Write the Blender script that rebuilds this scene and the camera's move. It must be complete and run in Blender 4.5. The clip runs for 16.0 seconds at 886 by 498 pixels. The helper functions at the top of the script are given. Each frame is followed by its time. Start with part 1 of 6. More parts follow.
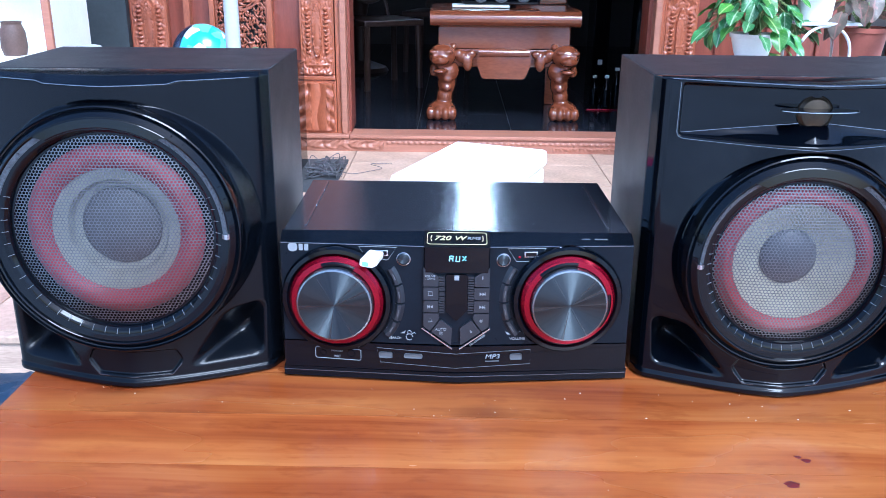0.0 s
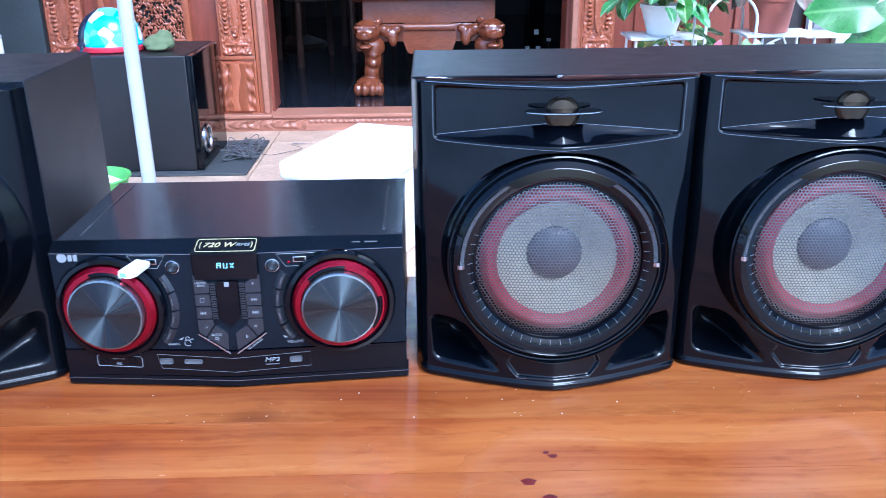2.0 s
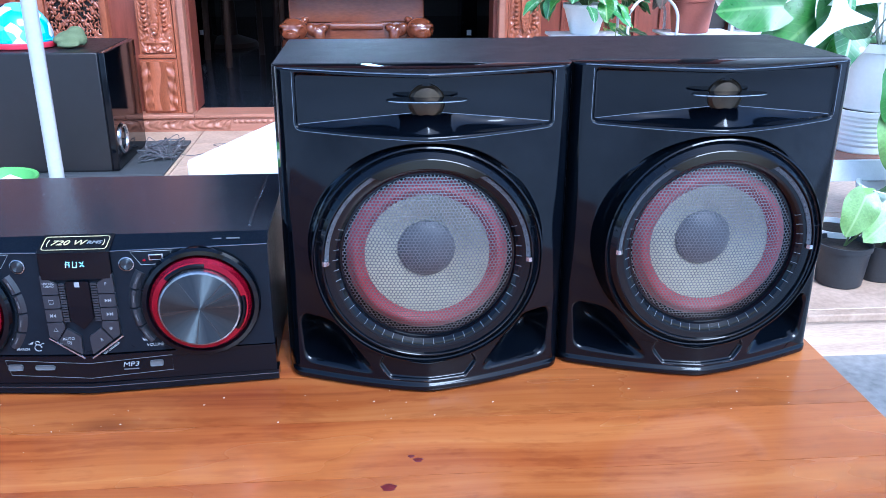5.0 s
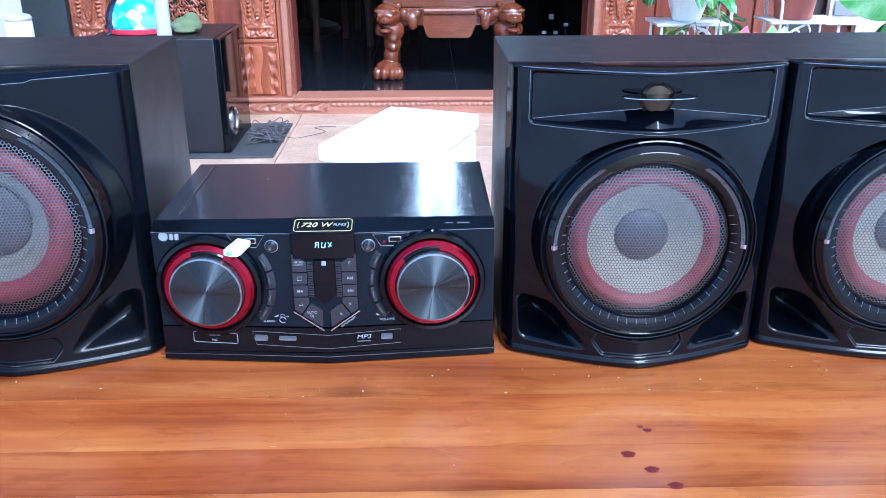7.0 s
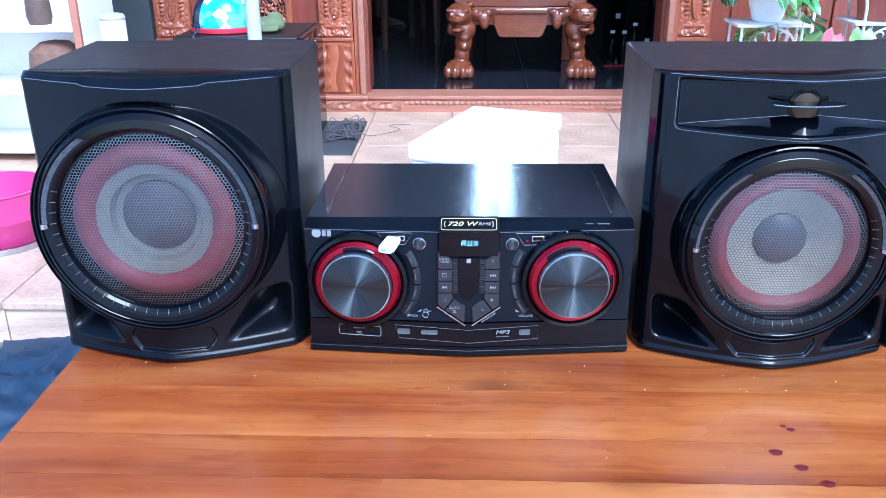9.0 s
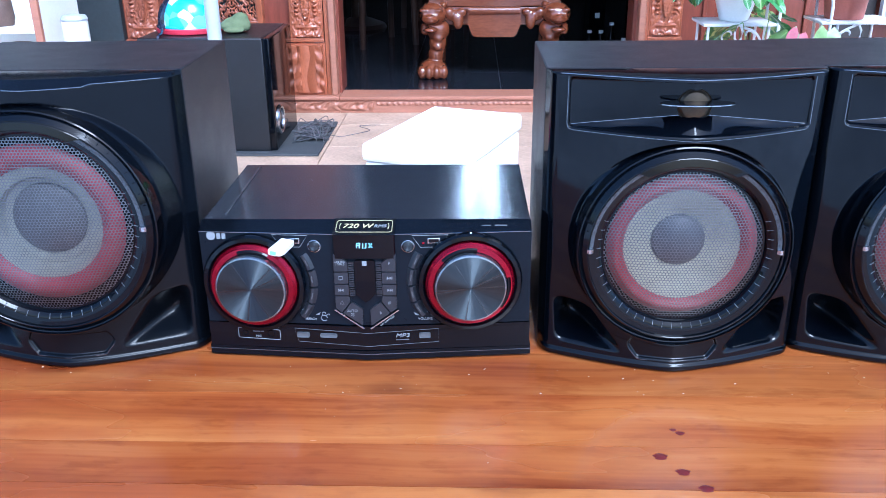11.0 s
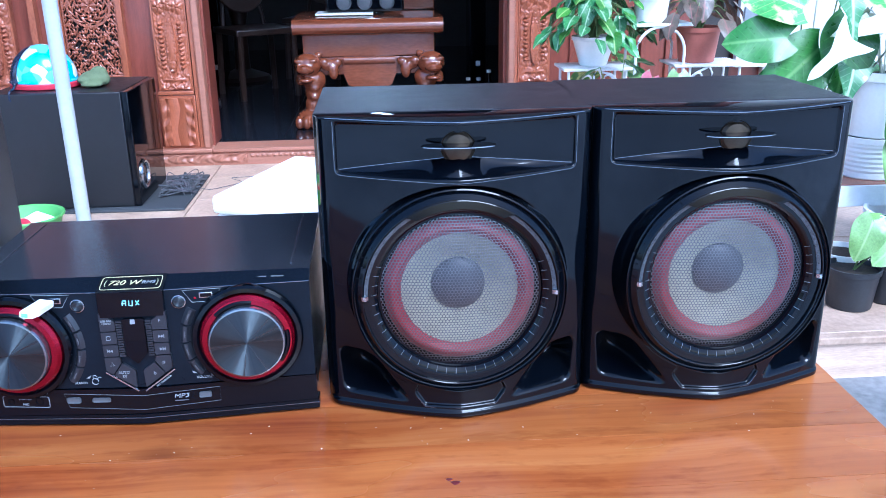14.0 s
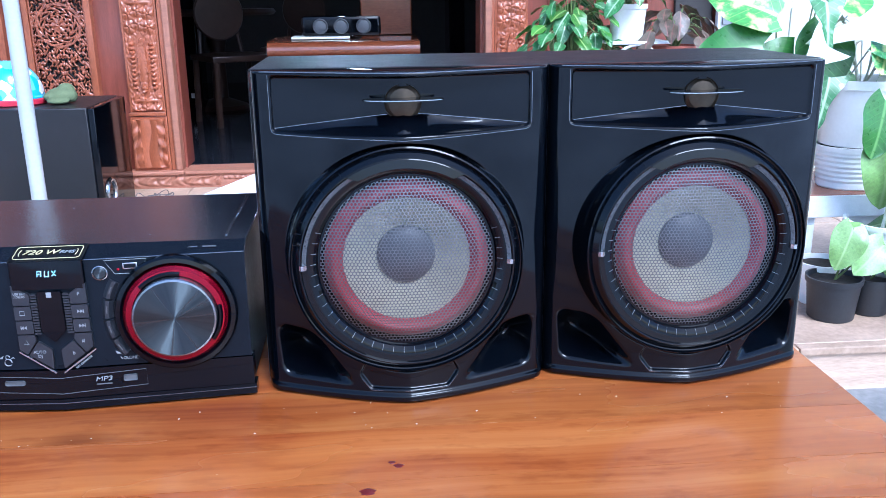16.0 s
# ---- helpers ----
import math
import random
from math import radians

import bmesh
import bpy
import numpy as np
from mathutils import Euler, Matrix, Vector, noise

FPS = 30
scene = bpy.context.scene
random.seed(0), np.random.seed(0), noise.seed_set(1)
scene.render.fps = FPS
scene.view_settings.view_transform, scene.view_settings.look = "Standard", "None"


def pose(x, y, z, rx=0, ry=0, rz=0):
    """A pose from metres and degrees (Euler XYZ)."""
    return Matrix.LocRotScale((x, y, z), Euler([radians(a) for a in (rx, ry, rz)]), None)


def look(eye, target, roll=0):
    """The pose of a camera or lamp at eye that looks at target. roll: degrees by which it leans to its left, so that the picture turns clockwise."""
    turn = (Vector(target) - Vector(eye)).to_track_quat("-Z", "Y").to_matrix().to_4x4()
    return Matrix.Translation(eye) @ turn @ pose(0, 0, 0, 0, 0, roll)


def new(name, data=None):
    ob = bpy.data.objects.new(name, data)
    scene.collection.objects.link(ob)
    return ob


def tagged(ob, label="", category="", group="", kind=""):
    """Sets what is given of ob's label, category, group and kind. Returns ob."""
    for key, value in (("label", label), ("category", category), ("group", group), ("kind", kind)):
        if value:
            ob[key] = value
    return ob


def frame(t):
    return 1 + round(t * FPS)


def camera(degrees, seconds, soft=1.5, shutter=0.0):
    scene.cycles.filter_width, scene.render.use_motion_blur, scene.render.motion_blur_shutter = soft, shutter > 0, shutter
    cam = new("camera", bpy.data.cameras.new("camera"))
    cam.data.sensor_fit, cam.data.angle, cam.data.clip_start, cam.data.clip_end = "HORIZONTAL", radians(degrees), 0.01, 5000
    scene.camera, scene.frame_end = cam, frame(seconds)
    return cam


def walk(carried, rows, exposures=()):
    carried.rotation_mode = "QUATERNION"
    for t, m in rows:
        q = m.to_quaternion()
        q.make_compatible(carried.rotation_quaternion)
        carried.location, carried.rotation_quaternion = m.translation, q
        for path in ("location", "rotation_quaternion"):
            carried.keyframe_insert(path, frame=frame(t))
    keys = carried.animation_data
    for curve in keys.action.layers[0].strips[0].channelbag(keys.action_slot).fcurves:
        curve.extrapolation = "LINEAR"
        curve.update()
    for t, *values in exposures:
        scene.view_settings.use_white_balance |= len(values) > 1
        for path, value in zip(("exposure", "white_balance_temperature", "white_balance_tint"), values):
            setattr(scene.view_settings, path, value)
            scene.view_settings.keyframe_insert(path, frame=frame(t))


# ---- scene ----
cam = camera(54.5, 16.0, soft=0.85, shutter=0.25)
METRES, EYE, TILT, LEAN, TURN = 1.2, 0.538, 0.0, 0.0, 0.7
ROWS = [
    (0.0, 0.0, 0.0, 0.0, 0.2, -19.01, -0.57),
    (0.5, 0.0376, -0.0199, 0.0154, 0.21, -19.54, -0.61),
    (1.0, 0.107, -0.0181, 0.027, 0.05, -20.53, -0.44),
    (1.5, 0.1723, -0.0057, 0.0345, -0.5, -21.1, 0.2),
    (2.0, 0.2226, 0.0037, 0.0374, -1.65, -21.14, 0.57),
    (2.5, 0.2635, 0.0132, 0.0329, -3.27, -21.22, 0.44),
    (3.0, 0.295, 0.0204, 0.0338, -4.2, -21.18, 0.09),
    (4.2, 0.322, 0.0285, 0.024, -5.05, -21.0, -0.1),
    (5.5, 0.269, 0.0322, 0.0147, -5.02, -20.94, -0.2),
    (6.0, 0.2075, 0.0088, 0.0211, -4.89, -21.58, -0.27),
    (6.5, 0.151, -0.0083, 0.0358, -3.14, -22.11, 0.12),
    (7.0, 0.1186, -0.0196, 0.044, -1.77, -22.17, 0.16),
    (7.5, 0.0995, -0.0368, 0.0499, -0.98, -22.22, 0.06),
    (8.0, 0.0505, -0.0493, 0.0603, 0.12, -22.25, 0.35),
    (9.1, 0.008, -0.05, 0.059, 1.35, -22.35, 0.35),
    (10.5, 0.0919, -0.0407, 0.0542, 1.65, -22.35, 0.3),
    (11.0, 0.1243, -0.0364, 0.0562, 1.19, -22.33, 0.54),
    (11.5, 0.1543, -0.0333, 0.061, 0.1, -22.17, 0.71),
    (12.0, 0.1866, -0.0309, 0.0645, -1.08, -21.84, 0.91),
    (12.5, 0.213, -0.037, 0.0661, -2.02, -21.36, 1.0),
    (13.0, 0.2338, -0.0289, 0.0644, -3.15, -21.05, 1.08),
    (13.5, 0.2569, -0.0259, 0.0577, -4.13, -20.76, 0.92),
    (14.0, 0.2776, -0.0172, 0.0461, -4.81, -19.23, 0.79),
    (14.5, 0.2936, -0.0089, 0.0181, -5.45, -18.0, 0.68),
    (15.0, 0.3047, -0.0016, -0.0108, -5.58, -17.46, 0.69),
    (15.5, 0.3124, 0.0125, -0.0259, -5.69, -17.12, 0.64),
    (16.0, 0.3194, 0.022, -0.0473, -5.73, -16.49, 0.63),
]
walk(cam, [(t, pose(0, 0, EYE, TILT, LEAN, TURN) @ pose(METRES * x, METRES * y, METRES * z, 90 + pitch, roll, yaw)) for t, x, y, z, yaw, pitch, roll in ROWS],
     exposures=((0.0, 1.39, 4680, 9), (1.5, 1.41, 4640, 9), (2.5, 1.47, 4380, 8), (3.2, 1.43, 4420, 8), (5.5, 1.33, 4560, 8), (6.5, 1.41, 4600, 8), (8.0, 1.47, 4540, 8), (10.5, 1.37, 4660, 9), (11.5, 1.35, 4580, 9), (12.5, 1.38, 4330, 8), (13.0, 1.38, 4300, 8), (14.0, 1.30, 4450, 9), (16.0, 1.29, 4720, 10)))

# ---- light ----
world = bpy.data.worlds.new("sky")
world.use_nodes = True
scene.world = world
wn = world.node_tree.nodes
sky = wn.new("ShaderNodeTexSky")
sky.sky_type, sky.sun_disc = "NISHITA", False
sky.sun_elevation, sky.sun_rotation = radians(48.5), radians(155)
sky.air_density, sky.dust_density = 1.0, 2.5
world.node_tree.links.new(sky.outputs["Color"], wn["Background"].inputs["Color"])
wn["Background"].inputs["Strength"].default_value = 0.14
sun = new("sun", bpy.data.lights.new("sun", "SUN"))
sun.data.energy, sun.data.angle, sun.data.color = 1.9, radians(26), (1.0, 0.96, 0.9)
sun.matrix_world = look((1.7, -2.7, 4.6), (0.0, 1.0, 0.0))


# ---- materials ----
def material(name, color, rough=0.5, metal=0.0, var=0.15, scale=30.0, bump=0.0, bump_scale=200.0, coat=0.0, stretch=(1, 1, 1),
             tint=None, random=0.0, spec=0.5, transmission=0.0, emit=None, strength=0.0, rough_var=0.08):
    """A surface with a base colour varied at two scales, uneven gloss and fine relief."""
    m = bpy.data.materials.new(name)
    m.use_nodes = True
    t, n = m.node_tree, m.node_tree.nodes
    b = n["Principled BSDF"]
    co, mp = n.new("ShaderNodeTexCoord"), n.new("ShaderNodeMapping")
    mp.inputs["Scale"].default_value = stretch
    t.links.new(co.outputs["Object"], mp.inputs["Vector"])
    big, fine = n.new("ShaderNodeTexNoise"), n.new("ShaderNodeTexNoise")
    for q, sc, det in ((big, scale, 4.0), (fine, scale * 9, 3.0)):
        q.inputs["Scale"].default_value, q.inputs["Detail"].default_value = sc, det
        t.links.new(mp.outputs["Vector"], q.inputs["Vector"])
    mix = n.new("ShaderNodeMath")
    mix.operation = "MULTIPLY_ADD"
    mix.inputs[1].default_value = 0.4
    t.links.new(fine.outputs["Fac"], mix.inputs[0])
    half = n.new("ShaderNodeMath")
    half.operation = "MULTIPLY"
    half.inputs[1].default_value = 0.6
    t.links.new(big.outputs["Fac"], half.inputs[0])
    t.links.new(half.outputs[0], mix.inputs[2])
    ramp = n.new("ShaderNodeValToRGB")
    lo = [c * (1 - var) for c in color]
    hi = [min(1, c * (1 + var)) for c in (tint or color)]
    ramp.color_ramp.elements[0].position, ramp.color_ramp.elements[1].position = 0.3, 0.7
    ramp.color_ramp.elements[0].color, ramp.color_ramp.elements[1].color = (*lo, 1), (*hi, 1)
    t.links.new(mix.outputs[0], ramp.inputs["Fac"])
    out = ramp.outputs["Color"]
    if random:
        info, hsv, rng = n.new("ShaderNodeObjectInfo"), n.new("ShaderNodeHueSaturation"), n.new("ShaderNodeMapRange")
        rng.inputs["To Min"].default_value, rng.inputs["To Max"].default_value = 1 - random, 1 + random
        t.links.new(info.outputs["Random"], rng.inputs["Value"])
        t.links.new(rng.outputs["Result"], hsv.inputs["Value"])
        t.links.new(out, hsv.inputs["Color"])
        out = hsv.outputs["Color"]
    t.links.new(out, b.inputs["Base Color"])
    rr = n.new("ShaderNodeMapRange")
    rr.inputs["To Min"].default_value, rr.inputs["To Max"].default_value = max(0.02, rough - rough_var), min(1, rough + rough_var)
    t.links.new(big.outputs["Fac"], rr.inputs["Value"])
    t.links.new(rr.outputs["Result"], b.inputs["Roughness"])
    b.inputs["Metallic"].default_value = metal
    b.inputs["Coat Weight"].default_value, b.inputs["Coat Roughness"].default_value = coat, 0.06
    b.inputs["Specular IOR Level"].default_value = spec
    b.inputs["Transmission Weight"].default_value = transmission
    if emit:
        b.inputs["Emission Color"].default_value, b.inputs["Emission Strength"].default_value = (*emit, 1), strength
    if bump:
        rel, bp = n.new("ShaderNodeTexNoise"), n.new("ShaderNodeBump")
        rel.inputs["Scale"].default_value, rel.inputs["Detail"].default_value = bump_scale, 3.0
        t.links.new(mp.outputs["Vector"], rel.inputs["Vector"])
        t.links.new(rel.outputs["Fac"], bp.inputs["Height"])
        bp.inputs["Strength"].default_value, bp.inputs["Distance"].default_value = bump, 0.002
        t.links.new(bp.outputs["Normal"], b.inputs["Normal"])
    return m


def plank_wood(name, dark, mid, light, rough, coat):
    """Varnished softwood boards: long grain, wandering bands, reddish knots and a random tone per board."""
    m = bpy.data.materials.new(name)
    m.use_nodes = True
    t, n = m.node_tree, m.node_tree.nodes
    b = n["Principled BSDF"]
    co, info = n.new("ShaderNodeTexCoord"), n.new("ShaderNodeObjectInfo")
    off = n.new("ShaderNodeVectorMath")
    off.operation = "MULTIPLY_ADD"
    off.inputs[1].default_value = (7.3, 3.1, 5.7)
    t.links.new(info.outputs["Random"], off.inputs[0])
    t.links.new(co.outputs["Object"], off.inputs[2])
    bend = n.new("ShaderNodeTexNoise")
    bend.inputs["Scale"].default_value, bend.inputs["Detail"].default_value = 2.2, 2.0
    t.links.new(off.outputs[0], bend.inputs["Vector"])
    warp = n.new("ShaderNodeVectorMath")
    warp.operation = "MULTIPLY_ADD"
    warp.inputs[1].default_value = (0.0, 0.05, 0.0)
    t.links.new(bend.outputs["Color"], warp.inputs[0])
    t.links.new(off.outputs[0], warp.inputs[2])
    facs = []
    for st, sc, det in (((1.1, 17, 17), 1.0, 5.0), ((3.0, 150, 150), 1.0, 4.0), ((2.2, 7, 7), 1.0, 3.0)):
        mp, q = n.new("ShaderNodeMapping"), n.new("ShaderNodeTexNoise")
        mp.inputs["Scale"].default_value = st
        q.inputs["Scale"].default_value, q.inputs["Detail"].default_value = sc, det
        t.links.new(warp.outputs[0], mp.inputs["Vector"])
        t.links.new(mp.outputs["Vector"], q.inputs["Vector"])
        facs.append(q.outputs["Fac"])
    a = n.new("ShaderNodeMath")
    a.operation = "MULTIPLY_ADD"
    a.inputs[1].default_value = 0.24
    t.links.new(facs[1], a.inputs[0])
    c = n.new("ShaderNodeMath")
    c.operation = "MULTIPLY"
    c.inputs[1].default_value = 0.76
    t.links.new(facs[0], c.inputs[0])
    t.links.new(c.outputs[0], a.inputs[2])
    ramp = n.new("ShaderNodeValToRGB")
    e = ramp.color_ramp.elements
    e[0].position, e[1].position = 0.26, 0.74
    e[0].color, e[1].color = (*dark, 1), (*light, 1)
    k = e.new(0.5)
    k.color = (*mid, 1)
    t.links.new(a.outputs[0], ramp.inputs["Fac"])
    # broad darker heartwood bands
    band = n.new("ShaderNodeValToRGB")
    band.color_ramp.elements[0].position, band.color_ramp.elements[1].position = 0.42, 0.62
    band.color_ramp.elements[0].color, band.color_ramp.elements[1].color = (0.62, 0.5, 0.45, 1), (1, 1, 1, 1)
    t.links.new(facs[2], band.inputs["Fac"])
    mul = n.new("ShaderNodeMix")
    mul.data_type, mul.blend_type = "RGBA", "MULTIPLY"
    mul.inputs[0].default_value = 0.36
    t.links.new(ramp.outputs["Color"], mul.inputs[6])
    t.links.new(band.outputs["Color"], mul.inputs[7])
    # knots
    mpk, vor = n.new("ShaderNodeMapping"), n.new("ShaderNodeTexVoronoi")
    mpk.inputs["Scale"].default_value = (3.2, 6.0, 6.0)
    vor.inputs["Scale"].default_value = 1.0
    t.links.new(warp.outputs[0], mpk.inputs["Vector"])
    t.links.new(mpk.outputs["Vector"], vor.inputs["Vector"])
    kn = n.new("ShaderNodeValToRGB")
    kn.color_ramp.elements[0].position, kn.color_ramp.elements[1].position = 0.03, 0.17
    kn.color_ramp.elements[0].color, kn.color_ramp.elements[1].color = (0.35, 0.22, 0.2, 1), (1, 1, 1, 1)
    t.links.new(vor.outputs["Distance"], kn.inputs["Fac"])
    mul2 = n.new("ShaderNodeMix")
    mul2.data_type, mul2.blend_type = "RGBA", "MULTIPLY"
    mul2.inputs[0].default_value = 0.8
    t.links.new(mul.outputs[2], mul2.inputs[6])
    t.links.new(kn.outputs["Color"], mul2.inputs[7])
    # small dark flecks along the grain
    mpf, fl, flr = n.new("ShaderNodeMapping"), n.new("ShaderNodeTexNoise"), n.new("ShaderNodeValToRGB")
    mpf.inputs["Scale"].default_value = (14.0, 46.0, 46.0)
    fl.inputs["Scale"].default_value, fl.inputs["Detail"].default_value, fl.inputs["Roughness"].default_value = 1.0, 4.0, 0.62
    flr.color_ramp.elements[0].position, flr.color_ramp.elements[1].position = 0.34, 0.47
    flr.color_ramp.elements[0].color, flr.color_ramp.elements[1].color = (0.5, 0.3, 0.25, 1), (1, 1, 1, 1)
    t.links.new(warp.outputs[0], mpf.inputs["Vector"])
    t.links.new(mpf.outputs["Vector"], fl.inputs["Vector"])
    t.links.new(fl.outputs["Fac"], flr.inputs["Fac"])
    mul3 = n.new("ShaderNodeMix")
    mul3.data_type, mul3.blend_type = "RGBA", "MULTIPLY"
    mul3.inputs[0].default_value = 0.3
    t.links.new(mul2.outputs[2], mul3.inputs[6])
    t.links.new(flr.outputs["Color"], mul3.inputs[7])
    # reddish heartwood clouds; the lean along x paints in dimmer light at the left
    mpr, red, shade, sepx, lean = n.new("ShaderNodeMapping"), n.new("ShaderNodeTexNoise"), n.new("ShaderNodeValToRGB"), n.new("ShaderNodeSeparateXYZ"), n.new("ShaderNodeMath")
    mpr.inputs["Scale"].default_value = (3.4, 9.0, 9.0)
    red.inputs["Scale"].default_value, red.inputs["Detail"].default_value = 1.0, 3.0
    lean.operation = "MULTIPLY_ADD"
    lean.inputs[1].default_value = 0.18
    t.links.new(warp.outputs[0], mpr.inputs["Vector"])
    t.links.new(mpr.outputs["Vector"], red.inputs["Vector"])
    t.links.new(co.outputs["Object"], sepx.inputs[0])
    t.links.new(sepx.outputs["X"], lean.inputs[0])
    t.links.new(red.outputs["Fac"], lean.inputs[2])
    shade.color_ramp.elements[0].position, shade.color_ramp.elements[1].position = 0.34, 0.58
    shade.color_ramp.elements[0].color, shade.color_ramp.elements[1].color = (0.68, 0.44, 0.42, 1), (1, 1, 1, 1)
    t.links.new(lean.outputs[0], shade.inputs["Fac"])
    mul4 = n.new("ShaderNodeMix")
    mul4.data_type, mul4.blend_type = "RGBA", "MULTIPLY"
    mul4.inputs[0].default_value = 0.75
    t.links.new(mul3.outputs[2], mul4.inputs[6])
    t.links.new(shade.outputs["Color"], mul4.inputs[7])
    hsv, rng = n.new("ShaderNodeHueSaturation"), n.new("ShaderNodeMapRange")
    rng.inputs["To Min"].default_value, rng.inputs["To Max"].default_value = 0.86, 1.12
    t.links.new(info.outputs["Random"], rng.inputs["Value"])
    t.links.new(rng.outputs["Result"], hsv.inputs["Value"])
    t.links.new(mul4.outputs[2], hsv.inputs["Color"])
    t.links.new(hsv.outputs["Color"], b.inputs["Base Color"])
    rr = n.new("ShaderNodeMapRange")
    rr.inputs["To Min"].default_value, rr.inputs["To Max"].default_value = rough - 0.07, rough + 0.1
    t.links.new(facs[2], rr.inputs["Value"])
    t.links.new(rr.outputs["Result"], b.inputs["Roughness"])
    b.inputs["Coat Weight"].default_value, b.inputs["Coat Roughness"].default_value = coat, 0.12
    bp = n.new("ShaderNodeBump")
    bp.inputs["Strength"].default_value, bp.inputs["Distance"].default_value = 0.12, 0.001
    t.links.new(facs[1], bp.inputs["Height"])
    t.links.new(bp.outputs["Normal"], b.inputs["Normal"])
    return m


def brushed(name, color, axis, rough=0.32):
    """Turned metal whose glints run from the centre outwards."""
    m = material(name, color, rough, 1.0, 0.05, 40, 0.0)
    n, t = m.node_tree.nodes, m.node_tree
    tan = n.new("ShaderNodeTangent")
    tan.direction_type, tan.axis = "RADIAL", axis
    b = n["Principled BSDF"]
    b.inputs["Anisotropic"].default_value = 1.0
    b.inputs["Anisotropic Rotation"].default_value = 0.25
    t.links.new(tan.outputs["Tangent"], b.inputs["Tangent"])
    # fine streaks left by the turning tool, running from the centre outwards
    mp, rad, nz, rr = n.new("ShaderNodeMapping"), n.new("ShaderNodeTexGradient"), n.new("ShaderNodeTexNoise"), n.new("ShaderNodeMapRange")
    mp.inputs["Rotation"].default_value = (radians(90), 0, 0)
    rad.gradient_type, nz.noise_dimensions = "RADIAL", "1D"
    nz.inputs["Scale"].default_value, nz.inputs["Detail"].default_value = 34.0, 5.0
    rr.inputs["From Min"].default_value, rr.inputs["From Max"].default_value = 0.3, 0.7
    rr.inputs["To Min"].default_value, rr.inputs["To Max"].default_value = rough - 0.16, rough + 0.14
    t.links.new(n["Texture Coordinate"].outputs["Object"], mp.inputs["Vector"])
    t.links.new(mp.outputs["Vector"], rad.inputs["Vector"])
    t.links.new(rad.outputs["Fac"], nz.inputs["W"])
    t.links.new(nz.outputs["Fac"], rr.inputs["Value"])
    t.links.new(rr.outputs["Result"], b.inputs["Roughness"])
    return m


TABLE = plank_wood("varnished_boards", (0.1978, 0.043, 0.00946), (0.36, 0.112, 0.024), (0.46, 0.187, 0.048), 0.25, 0.38)
CARVED = material("carved_teak", (0.234, 0.0612, 0.0324), 0.36, 0, 0.35, 14, 0.25, 160, 0.3, (1, 1, 0.35), (0.306, 0.0945, 0.045))
CARVED_PALE = material("carved_teak_honey", (0.324, 0.0945, 0.0414), 0.34, 0, 0.35, 16, 0.25, 160, 0.3, (1, 1, 0.35))
PANEL = material("red_brown_panel_wood", (0.198, 0.0495, 0.0288), 0.36, 0, 0.25, 9, 0.12, 120, 0.25, (6, 6, 0.5))
SILL = material("pale_worn_sill_wood", (0.36, 0.153, 0.0945), 0.45, 0, 0.22, 12, 0.2, 150, 0.1, (0.4, 4, 4))
DARKWOOD = material("polished_brown_wood", (0.17, 0.04675, 0.0187), 0.2, 0, 0.3, 6, 0.06, 60, 0.6, (0.6, 2, 2))
VINYL = material("black_vinyl", (0.009, 0.009, 0.011), 0.42, 0, 0.25, 25, 0.25, 900, 0, (1, 1, 1))
SATIN = material("satin_black_plastic", (0.0020, 0.0028, 0.0046), 0.2, 0, 0.25, 20, 0.06, 1200)
GLOSS = material("gloss_black_plastic", (0.0011, 0.0018, 0.0034), 0.06, 0, 0.2, 15, 0.0, rough_var=0.03)
FACE = material("charcoal_front_plastic", (0.0050, 0.0076, 0.0122), 0.30, 0, 0.2, 25, 0.08, 1500)
TOPSHEET = material("black_painted_sheet", (0.022, 0.024, 0.030), 0.13, 0, 0.25, 18, 0.03, 1500, 0, (8, 0.6, 1), rough_var=0.01)
KEY = material("grey_key_plastic", (0.016, 0.018, 0.023), 0.33, 0, 0.15, 60)
# pale metal for drawn edge highlights, also knob rims and bezels
RIM = material("edge_highlight_and_trim", (0.21, 0.222, 0.245), 0.18, 0.9, 0.2, 40)
GRILLE = material("perforated_steel", (0.15, 0.15, 0.165), 0.32, 0.9, 0.2, 60)
CONE = material("woven_beige_cone", (0.29, 0.285, 0.22), 0.7, 0, 0.12, 60, 0.3, 700)
CONE_GREY = material("grey_paper_cone", (0.20, 0.20, 0.165), 0.7, 0, 0.12, 60, 0.3, 700)
SURROUND = material("red_surround", (0.20, 0.020, 0.032), 0.5, 0, 0.15, 30, 0.1, 300)
CAP = material("dark_dust_cap", (0.06, 0.062, 0.07), 0.45, 0, 0.15, 30, 0.1, 500)
CAP_GREY = material("charcoal_dust_cap", (0.065, 0.062, 0.062), 0.55, 0, 0.15, 30, 0.1, 500)
WEAVE = material("grey_patterned_trim", (0.012, 0.014, 0.018), 0.3, 0.2, 0.6, 420, 0.3, 900, tint=(0.06, 0.068, 0.08))
BRASS = material("dull_brass", (0.055, 0.042, 0.028), 0.35, 0.8, 0.3, 80)
RED = material("metallic_red_ring", (0.25, 0.0015, 0.016), 0.2, 0.75, 0.15, 40, coat=0.12)
for _m, _s in ((SATIN, 0.2), (GLOSS, 0.28), (FACE, 0.14)):
    _m.node_tree.nodes["Principled BSDF"].inputs["Specular IOR Level"].default_value = _s
KNOB = brushed("turned_aluminium", (0.072, 0.087, 0.097), "Y", 0.42)
STEEL = material("bright_steel", (0.5, 0.51, 0.53), 0.25, 1.0, 0.1, 50)
